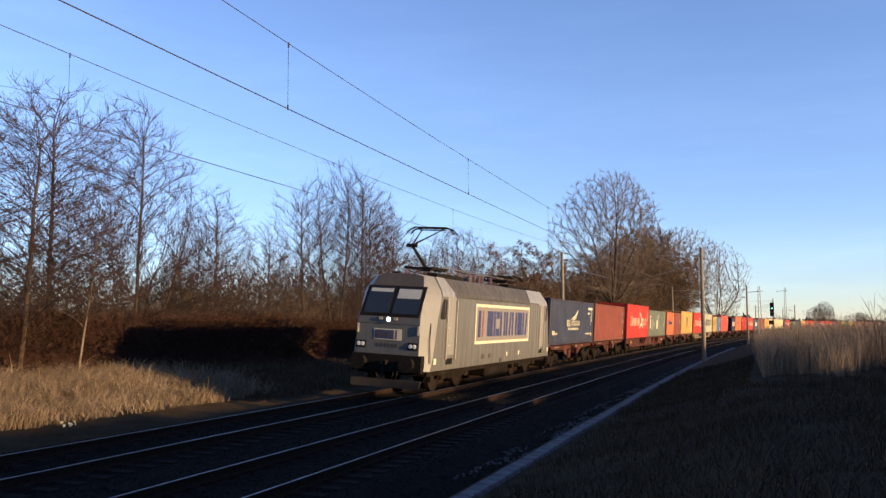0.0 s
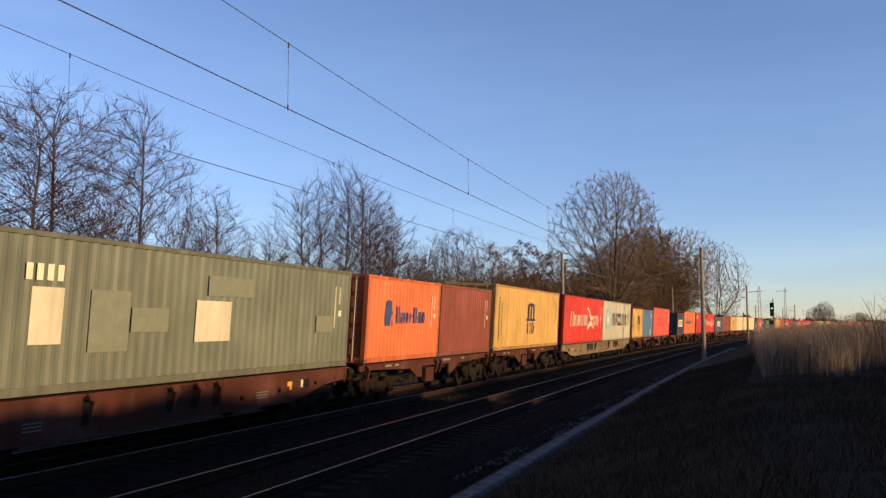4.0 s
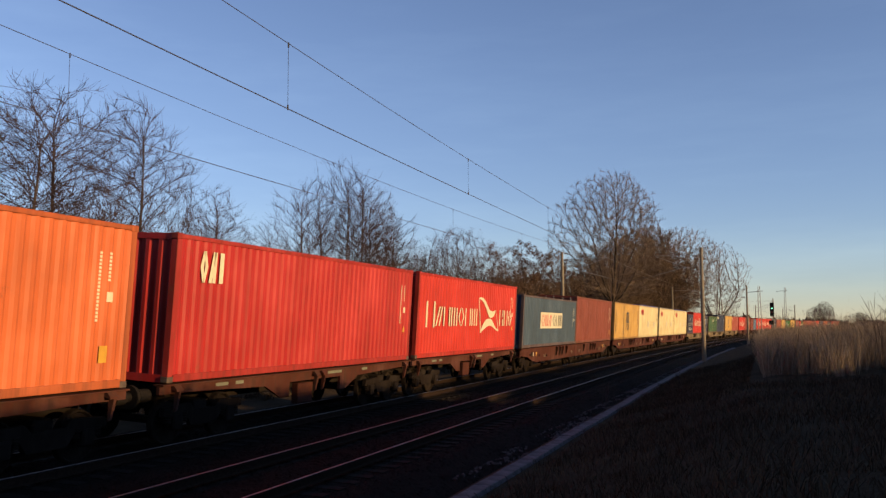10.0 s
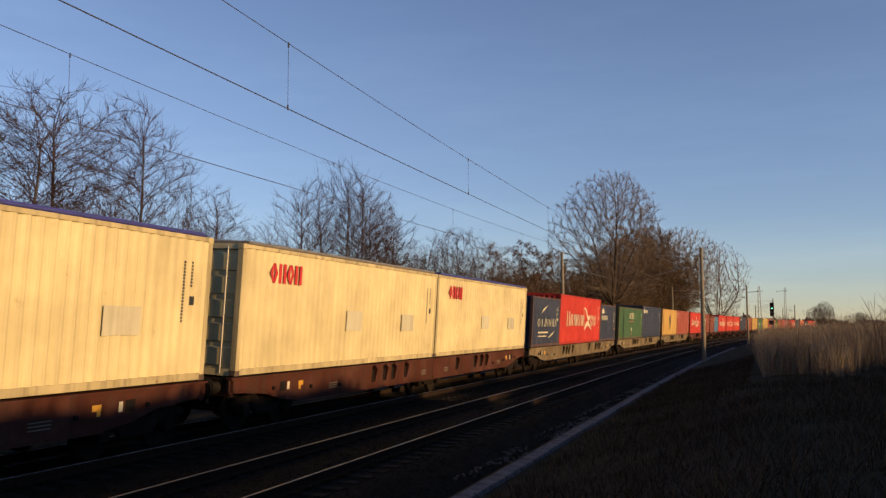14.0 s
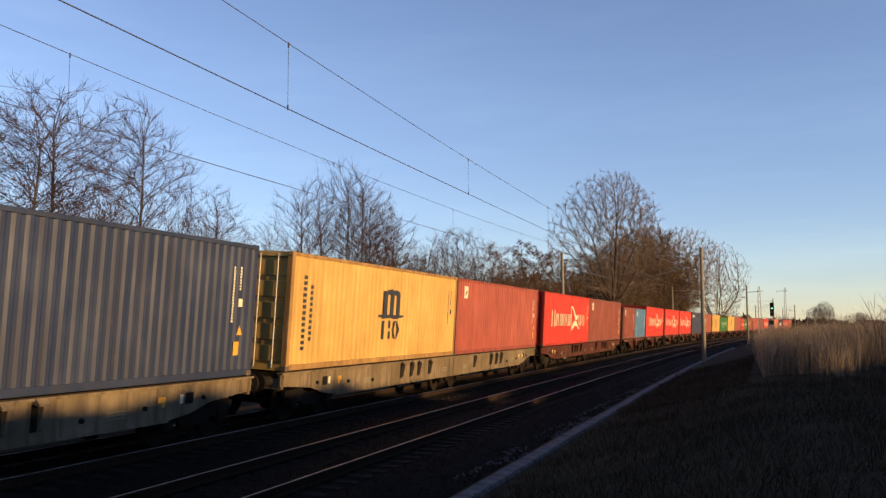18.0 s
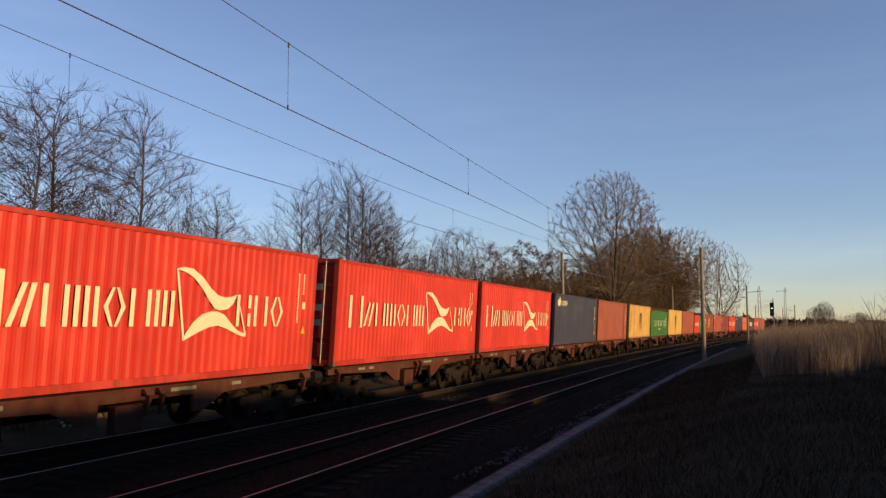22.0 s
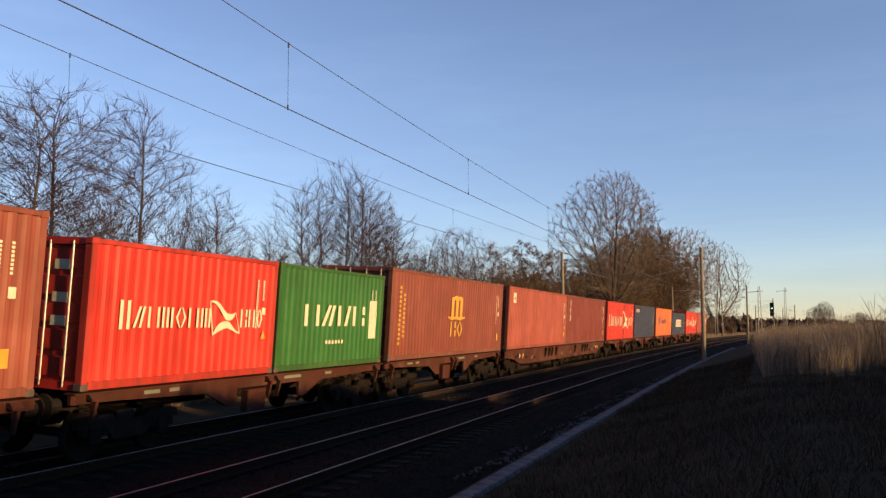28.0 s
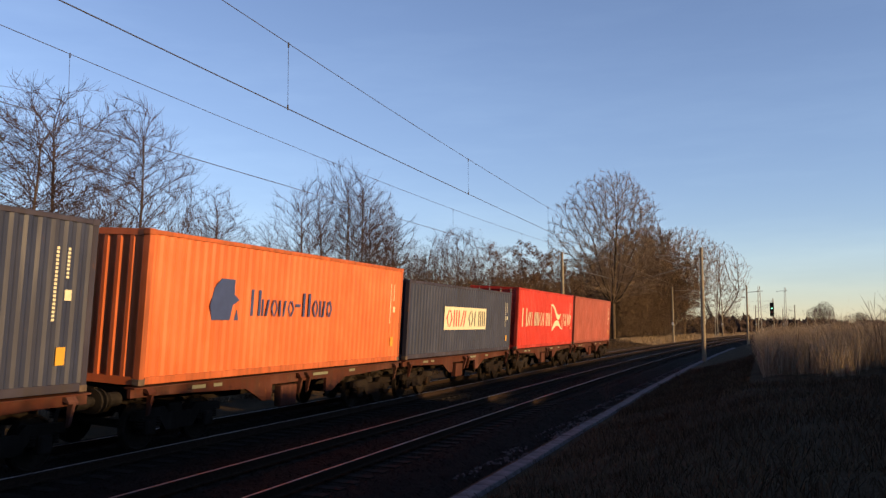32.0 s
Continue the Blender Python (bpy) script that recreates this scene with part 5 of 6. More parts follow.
# ---- bare winter trees ----
BARK = earthy("grey_brown_bark", (0.035, 0.025, 0.019), (0.075, 0.055, 0.042), (0.13, 0.095, 0.07), 1.2, 14.0, strength=0.5)
TWIG = earthy("brown_twigs", (0.035, 0.024, 0.022), (0.062, 0.044, 0.04), (0.095, 0.068, 0.06), 0.8, 6.0, strength=0.1)
PALE = earthy("pale_grey_brown_twigs", (0.11, 0.083, 0.07), (0.19, 0.145, 0.12), (0.27, 0.21, 0.17), 0.5, 6.0, strength=0.1)
TWIGR = earthy("reddish_brown_twigs", (0.075, 0.05, 0.036), (0.135, 0.094, 0.066), (0.20, 0.145, 0.104), 0.5, 6.0, strength=0.1)
BIRCH = earthy("pale_birch_bark", (0.08, 0.06, 0.045), (0.17, 0.135, 0.10), (0.27, 0.22, 0.17), 1.6, 12.0, strength=0.3)
LEAFB = earthy("withered_leaves", (0.05, 0.03, 0.018), (0.10, 0.06, 0.035), (0.15, 0.085, 0.05), 1.0, 9.0, strength=0.1)


class Limbs:
    def __init__(self):
        self.verts, self.faces = [], []

    def add(self, pts, radii, sides):
        k = len(self.verts)
        for i, p in enumerate(pts):
            d = (pts[min(i + 1, len(pts) - 1)] - pts[max(i - 1, 0)]).normalized()
            x = d.orthogonal().normalized()
            y = d.cross(x)
            for j in range(sides):
                a = 2 * math.pi * j / sides
                self.verts.append(p + radii[i] * (math.cos(a) * x + math.sin(a) * y))
        for i in range(len(pts) - 1):
            for j in range(sides):
                self.faces.append((k + i * sides + j, k + i * sides + (j + 1) % sides, k + (i + 1) * sides + (j + 1) % sides, k + (i + 1) * sides + j))

    def mesh(self, name):
        return from_lists(name, self.verts, self.faces, True)


def ball(width, centre, low):
    """A rounded crown, widest at the height `centre`, ending at `low`."""
    def radius(f):
        k = (f - centre) / (1 - centre) if f > centre else (centre - f) / (centre - low)
        return width * math.sqrt(max(0.0, 1 - k * k)) if f > low else width * 0.12
    return radius


def bare_tree(seed, height, crown_shape, stems=1, lean=0.08, limbs=24, twigs=(10, 7), reach=0.5, rise=0.5, start=0.1, girth=0.013, leaves=0, fine=0.008, splay=0.0, angle=(38, 60), flat=0.0):
    """Meshes of a trunk and of a crown of limbs, branches and twigs, about `height` tall and kept within the crown's shape."""
    rnd = random.Random(seed)
    trunk, crown, tips = Limbs(), Limbs(), []

    def turn(d, a, spin):
        side = d.orthogonal().normalized()
        side.rotate(Matrix.Rotation(spin, 3, d))
        side.z *= 1 - flat
        return (d * math.cos(a) + side * math.sin(a)).normalized()

    def bough(p, d, length, r, level):
        n = (7, 5, 4, 2)[level]
        pts = [p]
        slack = rnd.uniform(0.86, 1.12)
        for i in range(n):
            wob = Vector((rnd.gauss(0, 1), rnd.gauss(0, 1), rnd.gauss(0, 0.6))) * (0.030, 0.055, 0.07, 0.08)[level]
            d = (d + wob + Vector((0, 0, (0.05, 0.10, 0.06, 0.03)[level] * rise * 2))).normalized()
            q = p + d * length / n
            if (level or i > 2) and Vector((q.x, q.y)).length > crown_shape(q.z / height) * height * slack + 0.12:
                break
            p = q
            pts.append(p)
        rad = [max(fine * 0.45, r * (1 - (0.88 if level < 3 else 0.6) * i / max(1, len(pts) - 1))) for i in range(len(pts))]
        kept = (len(pts) - 1) / n
        n, length = len(pts) - 1, length * kept
        if n == 0:
            return
        (trunk if level == 0 else crown).add(pts, rad, (8, 4, 3, 3)[level])
        if level == 3:
            if leaves and rnd.random() < leaves:
                tips.append(pts[-1])
            return
        count = max(1, round((limbs, twigs[0], twigs[1])[level] * kept))
        spin = rnd.uniform(0, 6.28)
        for i in range(count):
            f = start + (1 - start) * (i + rnd.random()) / count if level == 0 else 0.18 + 0.82 * (i + rnd.random()) / count
            x = f * n
            j = min(int(x), n - 1)
            q = pts[j].lerp(pts[j + 1], x - j)
            dd = (pts[j + 1] - pts[j]).normalized()
            share = (1.0 - 0.6 * f) if level == 0 else (1.0 - 0.5 * f)
            sub = length * (reach if level == 0 else (0.5, 0.52, 0.5)[level]) * share * rnd.uniform(0.75, 1.2)
            spin += 2.4 + rnd.gauss(0, 0.4)
            bough(q, turn(dd, radians(rnd.uniform(*angle) * (1.1 - 0.3 * f) if level == 0 else rnd.uniform(28, 52)), spin), sub, max(fine, rad[j] * 0.5), level + 1)

    for i in range(stems):
        a = 2 * math.pi * (i + rnd.random() * 0.6) / max(1, stems)
        out = (lean + splay * rnd.uniform(0.3, 1.0)) * (0.15 if i == 0 else 1) if stems > 1 else lean * rnd.uniform(0.2, 0.6)
        d = Vector((math.cos(a) * out, math.sin(a) * out, 1)).normalized()
        foot = Vector((math.cos(a), math.sin(a), 0)) * (0.22 * (stems > 1)) - Vector((0, 0, 0.35))
        h = height * (1.0 if i == 0 else rnd.uniform(0.76, 0.98))
        bough(foot, d, h * 0.98, h * girth * rnd.uniform(0.8, 1.1), 0)
    leaf = None
    if tips:
        verts, faces = [], []
        for p in tips:
            for _ in range(3):
                c = p + Vector((rnd.gauss(0, 0.12), rnd.gauss(0, 0.12), rnd.gauss(0, 0.12)))
                x = Vector((rnd.gauss(0, 1), rnd.gauss(0, 1), rnd.gauss(0, 1))).normalized() * 0.075
                y = x.orthogonal().normalized() * 0.05
                k = len(verts)
                verts += [c - x, c + y, c + x, c - y]
                faces.append((k, k + 1, k + 2, k + 3))
        leaf = from_lists("leaves", verts, faces)
    return trunk.mesh("trunk"), crown.mesh("crown"), leaf


def winter_tree(seed, height, crown_shape, stems, points=3200, low=0.12, step=0.024, reach=0.30, kill=0.040, rise=0.35, fine=0.0092, power=2.35, twigs=2.3, twig=0.06, fork=0.0, leaves=0.0, climb=0.30):
    """A bare tree whose branches grow towards buds strewn through its crown. stems: (bearing, splay in degrees, share of the height that the stem runs up by itself)."""
    rs = np.random.RandomState(seed)
    st = step * height
    widest = max(crown_shape(k / 40) for k in range(41))
    buds = []
    while len(buds) < points:
        f, a = rs.uniform(low, 1.0), rs.uniform(0, 2 * math.pi)
        r = crown_shape(f)
        if r > 0 and rs.rand() < (r / widest) ** 1.6:
            r *= rs.rand() ** 0.5 * (0.90 + 0.16 * math.sin(3 * a + seed + 5 * f))
            buds.append((r * height * math.cos(a), r * height * math.sin(a), f * height))
    buds = np.array(buds)
    spot, before = [np.array((0.0, 0.0, -0.4))], [-1]
    if fork:
        n = max(2, int(fork * height / st))
        for i in range(n):
            spot.append(np.array((rs.normal(0, 0.02), rs.normal(0, 0.02), (i + 1) * fork * height / n)))
            before.append(len(spot) - 2)
    base = len(spot) - 1
    for bearing, splay, share in stems:
        k, a, q = base, radians(bearing), spot[base]
        n = max(2, int(share * height / st))
        for i in range(n):
            tilt = radians(splay) * (1.25 - 0.6 * i / n) + rs.normal(0, 0.05)
            turn_ = a + rs.normal(0, 0.12)
            q = q + st * np.array((math.sin(tilt) * math.cos(turn_), math.sin(tilt) * math.sin(turn_), math.cos(tilt)))
            spot.append(q)
            before.append(k)
            k = len(spot) - 1
    node, prev = np.array(spot), np.array(before)
    gap, near = np.full(len(buds), 1e9), np.zeros(len(buds), int)

    def look_at(lo, hi):
        d = np.linalg.norm(buds[:, None] - node[None, lo:hi], axis=2)
        k = d.argmin(1)
        m = d[np.arange(len(buds)), k]
        better = m < gap
        gap[better], near[better] = m[better], k[better] + lo

    look_at(max(0, base), len(node))
    shoots = collections.defaultdict(list)
    alive = gap > kill * height
    for _ in range(90):
        act = alive & (gap < reach * height)
        if not act.any():
            break
        to = buds - node[near]
        to /= np.linalg.norm(to, axis=1)[:, None] + 1e-9
        pull = np.zeros((len(node), 3))
        np.add.at(pull, near[act], to[act])
        idx = np.unique(near[act])
        v = pull[idx]
        v /= np.linalg.norm(v, axis=1)[:, None] + 1e-9
        own = node[idx] - node[np.maximum(prev[idx], 0)]
        own /= np.linalg.norm(own, axis=1)[:, None] + 1e-9
        v = v + 1.0 * own + rs.normal(0, 0.07, v.shape)
        v[:, 2] += rise
        v /= np.linalg.norm(v, axis=1)[:, None] + 1e-9
        v[:, 2] = np.maximum(v[:, 2], climb)
        v /= np.linalg.norm(v, axis=1)[:, None] + 1e-9
        fresh = node[idx] + st * v
        ahead = (v * own).sum(1)
        free = np.array([ahead[i] > (0.1 if shoots[k] else 0.55) and all((fresh[i] - node[k]) @ (h - node[k]) < 0.80 * st * st for h in shoots[k]) for i, k in enumerate(idx)])
        for i, k in enumerate(idx):
            if free[i]:
                shoots[k].append(fresh[i])
        if not free.any():
            break
        lo = len(node)
        node, prev = np.vstack((node, fresh[free])), np.concatenate((prev, idx[free]))
        look_at(lo, len(node))
        alive &= gap > kill * height
    n = len(node)
    kids = [[] for _ in range(n)]
    for k in range(n):
        if prev[k] >= 0:
            kids[prev[k]].append(k)
    rad = np.zeros(n)
    for k in range(n - 1, -1, -1):
        rad[k] = sum(rad[c] ** power for c in kids[k]) ** (1 / power) if kids[k] else fine
    trunk, crown, tips = Limbs(), Limbs(), []
    heads = [k for k in range(n) if prev[k] < 0]
    while heads:
        k = heads.pop()
        line = [k]
        while kids[line[-1]]:
            more = sorted(kids[line[-1]], key=lambda c: -rad[c])
            heads += more[1:]
            line.append(more[0])
        pts = [Vector(node[c]) for c in line]
        rr = [float(rad[c]) for c in line]
        if prev[k] >= 0:
            pts, rr = [Vector(node[prev[k]])] + pts, [rr[0]] + rr
        if len(pts) < 2:
            continue
        for _ in range(2):
            pts = [pts[0]] + [(pts[i - 1] + 2 * pts[i] + pts[i + 1]) / 4 for i in range(1, len(pts) - 1)] + [pts[-1]]
        big = rr[0] > 0.28 * rad[0]
        (trunk if big else crown).add(pts, rr, 8 if big else 4 if rr[0] > 3 * fine else 3)
    for k in range(1, n):
        if rad[k] > 4.0 * fine:
            continue
        d0 = Vector(node[k] - node[prev[k]]).normalized()
        for _ in range(rs.poisson(twigs) + (0 if kids[k] else 1)):
            side = d0.orthogonal().normalized()
            side.rotate(Matrix.Rotation(rs.uniform(0, 6.28), 3, d0))
            a = radians(rs.uniform(16, 40))
            d = (d0 * math.cos(a) + side * math.sin(a) + Vector((0, 0, 0.25 * rise))).normalized()
            size = twig * height * rs.uniform(0.45, 1.25)
            p0 = Vector(node[prev[k]]).lerp(Vector(node[k]), rs.rand())
            p1 = p0 + d * size * 0.5
            p2 = p1 + (d + Vector((0, 0, 0.5 * rise)) + Vector(rs.normal(0, 0.14, 3))).normalized() * size * 0.5
            crown.add([p0, p1, p2], [fine * 0.8, fine * 0.62, fine * 0.4], 3)
            if leaves and rs.rand() < leaves:
                tips.append(p2)
    leaf = None
    if tips:
        verts, faces = [], []
        for p in tips:
            for _ in range(2):
                c = p + Vector(rs.normal(0, 0.12, 3))
                x = Vector(rs.normal(0, 1, 3)).normalized() * 0.07
                y = x.orthogonal().normalized() * 0.045
                k = len(verts)
                verts += [c - x, c + y, c + x, c - y]
                faces.append((k, k + 1, k + 2, k + 3))
        leaf = from_lists("leaves", verts, faces)
    return trunk.mesh("trunk"), crown.mesh("crown"), leaf


def ring_of(count, splay, share, turn_=0.0, uneven=0.3):
    """Stems set round a bearing, each at its own splay."""
    return [(turn_ + 360.0 * i / count, splay * (1 - uneven * ((i * 7) % 5) / 4), share * (1 - 0.25 * ((i * 3) % 4) / 3)) for i in range(count)]


KINDS = {
    "alder": (winter_tree(11, 12.0, ball(0.27, 0.42, 0.0), [(0, 2, 0.92)], 2400, 0.10, rise=0.7), BARK, TWIG, "tall slender bare tree with upswept twiggy branches"),
    "upright": (winter_tree(12, 12.0, ball(0.27, 0.45, 0.0), [(0, 4, 0.86), (170, 8, 0.75)], 2400, 0.10, rise=0.7), BARK, TWIG, "twin-stemmed bare tree with a narrow crown"),
    "vase": (winter_tree(13, 12.0, lambda f: 0.52 * max(0.0, 1 - f) ** 0.62 * min(1.0, 0.35 + 2.2 * f), [(0, 2, 0.90)] + ring_of(6, 22, 0.50, 20), 3600, 0.10, rise=0.5, climb=0.25, kill=0.036), BARK, TWIG, "many-stemmed bare tree spreading like a vase"),
    "spread": (winter_tree(14, 12.0, ball(0.40, 0.48, 0.0), [(0, 3, 0.88)], 2600, 0.12, rise=0.45, climb=0.12, twigs=1.8), BARK, TWIG, "broad bare tree with long arching limbs"),
    "round": (winter_tree(15, 11.0, ball(0.44, 0.48, 0.0), ring_of(5, 22, 0.35), 2800, 0.08, rise=0.35, fine=0.0085, leaves=0.12), BARK, TWIG, "rounded bare tree with a few withered leaves"),
    "tufted": (bare_tree(16, 12.0, ball(0.36, 0.5, 0.0), 2, 0.1, 22, (9, 7), 0.42, 0.15, 0.15, 0.011, 0.75, 0.012, splay=0.15, angle=(60, 85), flat=0.5), BARK, TWIG, "thin tree with dark clumps of old leaves"),
    "giant": (winter_tree(171, 26.0, ball(0.375, 0.58, 0.16), [(30, 5, 0.40)] + ring_of(7, 36, 0.30, 10, 0.6), 4200, 0.20, step=0.018, reach=0.3, kill=0.026, rise=0.35, fine=0.016, power=2.2, twigs=3.8, twig=0.036, fork=0.20, climb=0.12), BARK, PALE, "very large bare tree with a broad domed crown"),
    "thicket": (bare_tree(18, 20.0, ball(0.34, 0.5, -0.4), 7, 0.12, 24, (12, 10), 0.38, 0.5, 0.04, 0.006, fine=0.034, splay=0.36), BARK, TWIGR, "dense brown thicket of tall bare stems"),
    "fan": (winter_tree(19, 21.0, ball(0.40, 0.56, 0.08), ring_of(7, 36, 0.45, 40), 3000, 0.12, step=0.022, kill=0.032, rise=0.4, fine=0.017, power=2.2, twigs=2.4, twig=0.036, fork=0.10, climb=0.2), BARK, PALE, "large pale bare tree leaning outwards"),
    "shrub": (bare_tree(20, 4.0, ball(0.8, 0.5, -0.3), 8, 0.3, 10, (8, 6), 0.44, 0.4, 0.06, 0.009, fine=0.008, splay=0.45), BARK, TWIGR, "low twiggy leafless shrub"),
    "scrub": (bare_tree(22, 6.0, ball(0.62, 0.5, -0.4), 9, 0.25, 12, (8, 6), 0.44, 0.5, 0.05, 0.008, fine=0.009, splay=0.6), BARK, TWIGR, "dense grey-brown leafless scrub of many stems"),
    "birch": (winter_tree(23, 7.5, ball(0.30, 0.62, 0.25), [(0, 8, 0.85)], 700, 0.3, step=0.035, rise=0.4, fine=0.008, power=2.6, twig=0.08), BIRCH, TWIG, "slender leaning birch with pale bark"),
}
SIZES = {"giant": 26.0, "thicket": 20.0, "fan": 21.0, "shrub": 4.0, "scrub": 6.0, "birch": 7.5, "round": 11.0}


def tree(kind, s, o, height, spin=0.0):
    (trunk, crown, leaf), bark, twig, label = KINDS[kind]
    ob = empty("shrub" if kind in ("shrub", "scrub") else "tree", label + " beside the line", "shrub" if kind in ("shrub", "scrub") else "tree", "lineside trees and shrubs")
    part("trunk", trunk, bark, ob)
    part("crown", crown, twig, ob)
    if leaf:
        part("leaves", leaf, LEAFB, ob, "sparse withered brown leaves")
    k = height / SIZES.get(kind, 12.0)
    ob.matrix_world = Matrix.Translation(on_line(s, o, ground_z(s, o) - 0.05)) @ Matrix.Rotation(radians(spin), 4, "Z") @ Matrix.Diagonal((k, k, k, 1))


for row in (("spread", 24.3, -13.4, 10.7, 20), ("spread", 27.3, -15.0, 12.0, 140), ("spread", 21.5, -14.0, 10.4, 70), ("upright", 20.0, -16.0, 9.6, 60), ("birch", 26.2, -12.6, 7.0, 20), ("vase", 34.9, -17.3, 13.6, 15), ("vase", 41.0, -16.8, 9.8, 120), ("scrub", 44.0, -19.0, 6.6, 50), ("scrub", 40.0, -18.5, 6.4, 150), ("vase", 40.5, -17.8, 8.0, 75),
            ("alder", 45.6, -16.5, 8.2, 10), ("alder", 49.6, -16.0, 11.2, 250), ("upright", 54.3, -16.2, 13.6, 30), ("alder", 58.5, -16.4, 13.2, 310), ("upright", 61.5, -17.2, 13.0, 110), ("alder", 65.0, -17.0, 11.4, 60), ("vase", 68.0, -18.5, 10.6, 200), ("vase", 73.0, -18.0, 9.6, 100),
            ("round", 77.7, -16.0, 11.4, 0), ("tufted", 91.0, -16.5, 11.6, 40), ("tufted", 103.0, -16.0, 12.8, 160), ("round", 84.5, -19.0, 10.4, 120), ("vase", 96.0, -21.0, 9.5, 260),
            ("giant", 138.6, -12.9, 26.8, 10), ("thicket", 149.0, -15.5, 15.0, 70), ("thicket", 144.0, -18.5, 14.5, 200), ("thicket", 154.0, -18.5, 17.0, 300), ("thicket", 163.0, -17.5, 19.5, 40), ("thicket", 173.5, -17.0, 21.5, 130), ("thicket", 185.0, -16.5, 22.0, 220), ("thicket", 198.0, -15.5, 21.5, 330), ("thicket", 158.0, -14.6, 17.5, 160), ("thicket", 168.0, -14.0, 21.0, 250), ("thicket", 179.0, -13.6, 22.8, 20), ("thicket", 191.0, -13.0, 23.0, 110),
            ("giant", 212.0, -12.8, 25.4, 200), ("fan", 264.0, -13.0, 26.4, 300), ("round", 128.0, -19.0, 11.0, 80), ("round", 116.0, -20.0, 9.0, 30), ("thicket", 130.0, -20.0, 14.0, 130), ("thicket", 121.0, -22.0, 12.0, 30),
            ("round", 556.0, -18.0, 16.0, 10), ("round", 566.0, -21.0, 15.0, 100), ("round", 548.0, -22.0, 13.0, 70), ("round", 690.0, -24.0, 11.5, 0), ("round", 700.0, -27.0, 12.0, 40), ("round", 712.0, -26.0, 11.0, 90), ("round", 655.0, -25.0, 9.0, 90)):
    tree(*row)
rng = random.Random(5)
for i in range(46):
    s = 16 + i * 3.4 + rng.uniform(-1.2, 1.2)
    tree("shrub", s, rng.uniform(-23, -14.5), rng.uniform(2.4, 4.6) * (1 + max(0, s - 70) / 160), rng.uniform(0, 360))
for i in range(64):
    s = 24 + i * 1.75 + rng.uniform(-1.2, 1.2)
    tree("scrub", s, rng.uniform(-25, -17.5), rng.uniform(5.2, 7.2) * (1 + max(0, s - 40) / 130), rng.uniform(0, 360))
for i in range(26):
    s = 150 + i * 11 + rng.uniform(-4, 4)
    tree("shrub", s, rng.uniform(-16, -9.5), rng.uniform(4.5, 8.0), rng.uniform(0, 360))


# ---- bramble hedge, grass and weeds (uncounted growth) ----
def sticks(name, count, seed, place, length, r):
    rnd = random.Random(seed)
    verts, faces = [], []
    for _ in range(count):
        p, size = place(rnd)
        d = Vector((rnd.gauss(0, 1), rnd.gauss(0, 1), rnd.gauss(0.5, 0.8))).normalized()
        L = length * rnd.uniform(0.5, 1.4) * size
        q = p + d * L * 0.6
        t = q + (d + Vector((rnd.gauss(0, 0.5), rnd.gauss(0, 0.5), rnd.gauss(-0.2, 0.4)))).normalized() * L * 0.5
        x = d.orthogonal().normalized() * r
        y = d.cross(x)
        k = len(verts)
        for c, f in ((p, 1.0), (q, 0.8)):
            verts += [c + x * f, c + (-0.5 * x + 0.87 * y) * f, c + (-0.5 * x - 0.87 * y) * f]
        verts.append(t)
        faces += [(k, k + 1, k + 4, k + 3), (k + 1, k + 2, k + 5, k + 4), (k + 2, k, k + 3, k + 5), (k + 3, k + 4, k + 6), (k + 4, k + 5, k + 6), (k + 5, k + 3, k + 6)]
    return from_lists(name, verts, faces)


def blades(name, count, seed, place, height, width, droop=0.45):
    rnd = random.Random(seed)
    verts, faces = [], []
    for _ in range(count):
        got = place(rnd)
        if got is None:
            continue
        p, size = got
        h = height * size * rnd.uniform(0.55, 1.25)
        a = rnd.uniform(0, 2 * math.pi)
        w = Vector((math.cos(a), math.sin(a), 0)) * width * rnd.uniform(0.6, 1.3)
        b = rnd.uniform(0, 2 * math.pi)
        out = Vector((math.cos(b), math.sin(b), 0)) * h * droop * rnd.uniform(0.1, 1.2)
        m = p + out * 0.35 + Vector((0, 0, h * 0.62))
        t = p + out + Vector((0, 0, h * rnd.uniform(0.75, 1.0)))
        k = len(verts)
        verts += [p - w, p + w, m + w * 0.8, m - w * 0.8, t]
        faces += [(k, k + 1, k + 2, k + 3), (k + 3, k + 2, k + 4)]
    return from_lists(name, verts, faces)


def straw(name, dark, mid, light, thin=0.0):
    """Dry stalks, each of its own tone; thin blades let some light through."""
    dark, mid, light = deepened(dark), deepened(mid), deepened(light)
    m, n, l, b = material(name, 0.85)
    isl = n.new("ShaderNodeNewGeometry").outputs["Random Per Island"]
    c = ramp(n, l, isl, (0.0, dark), (0.45, mid), (1.0, light))
    big = noise_tex(n, l, 0.35, 4)
    c = mix(n, l, ramp(n, l, big, (0.35, (0.0,)), (0.7, (0.55,))), c, dark)
    l.new(c, b.inputs["Base Color"])
    if thin:
        tr, both = n.new("ShaderNodeBsdfTranslucent"), n.new("ShaderNodeMixShader")
        l.new(c, tr.inputs[0])
        both.inputs[0].default_value = thin
        l.new(b.outputs[0], both.inputs[1])
        l.new(tr.outputs[0], both.inputs[2])
        l.new(both.outputs[0], n["Material Output"].inputs[0])
    return m


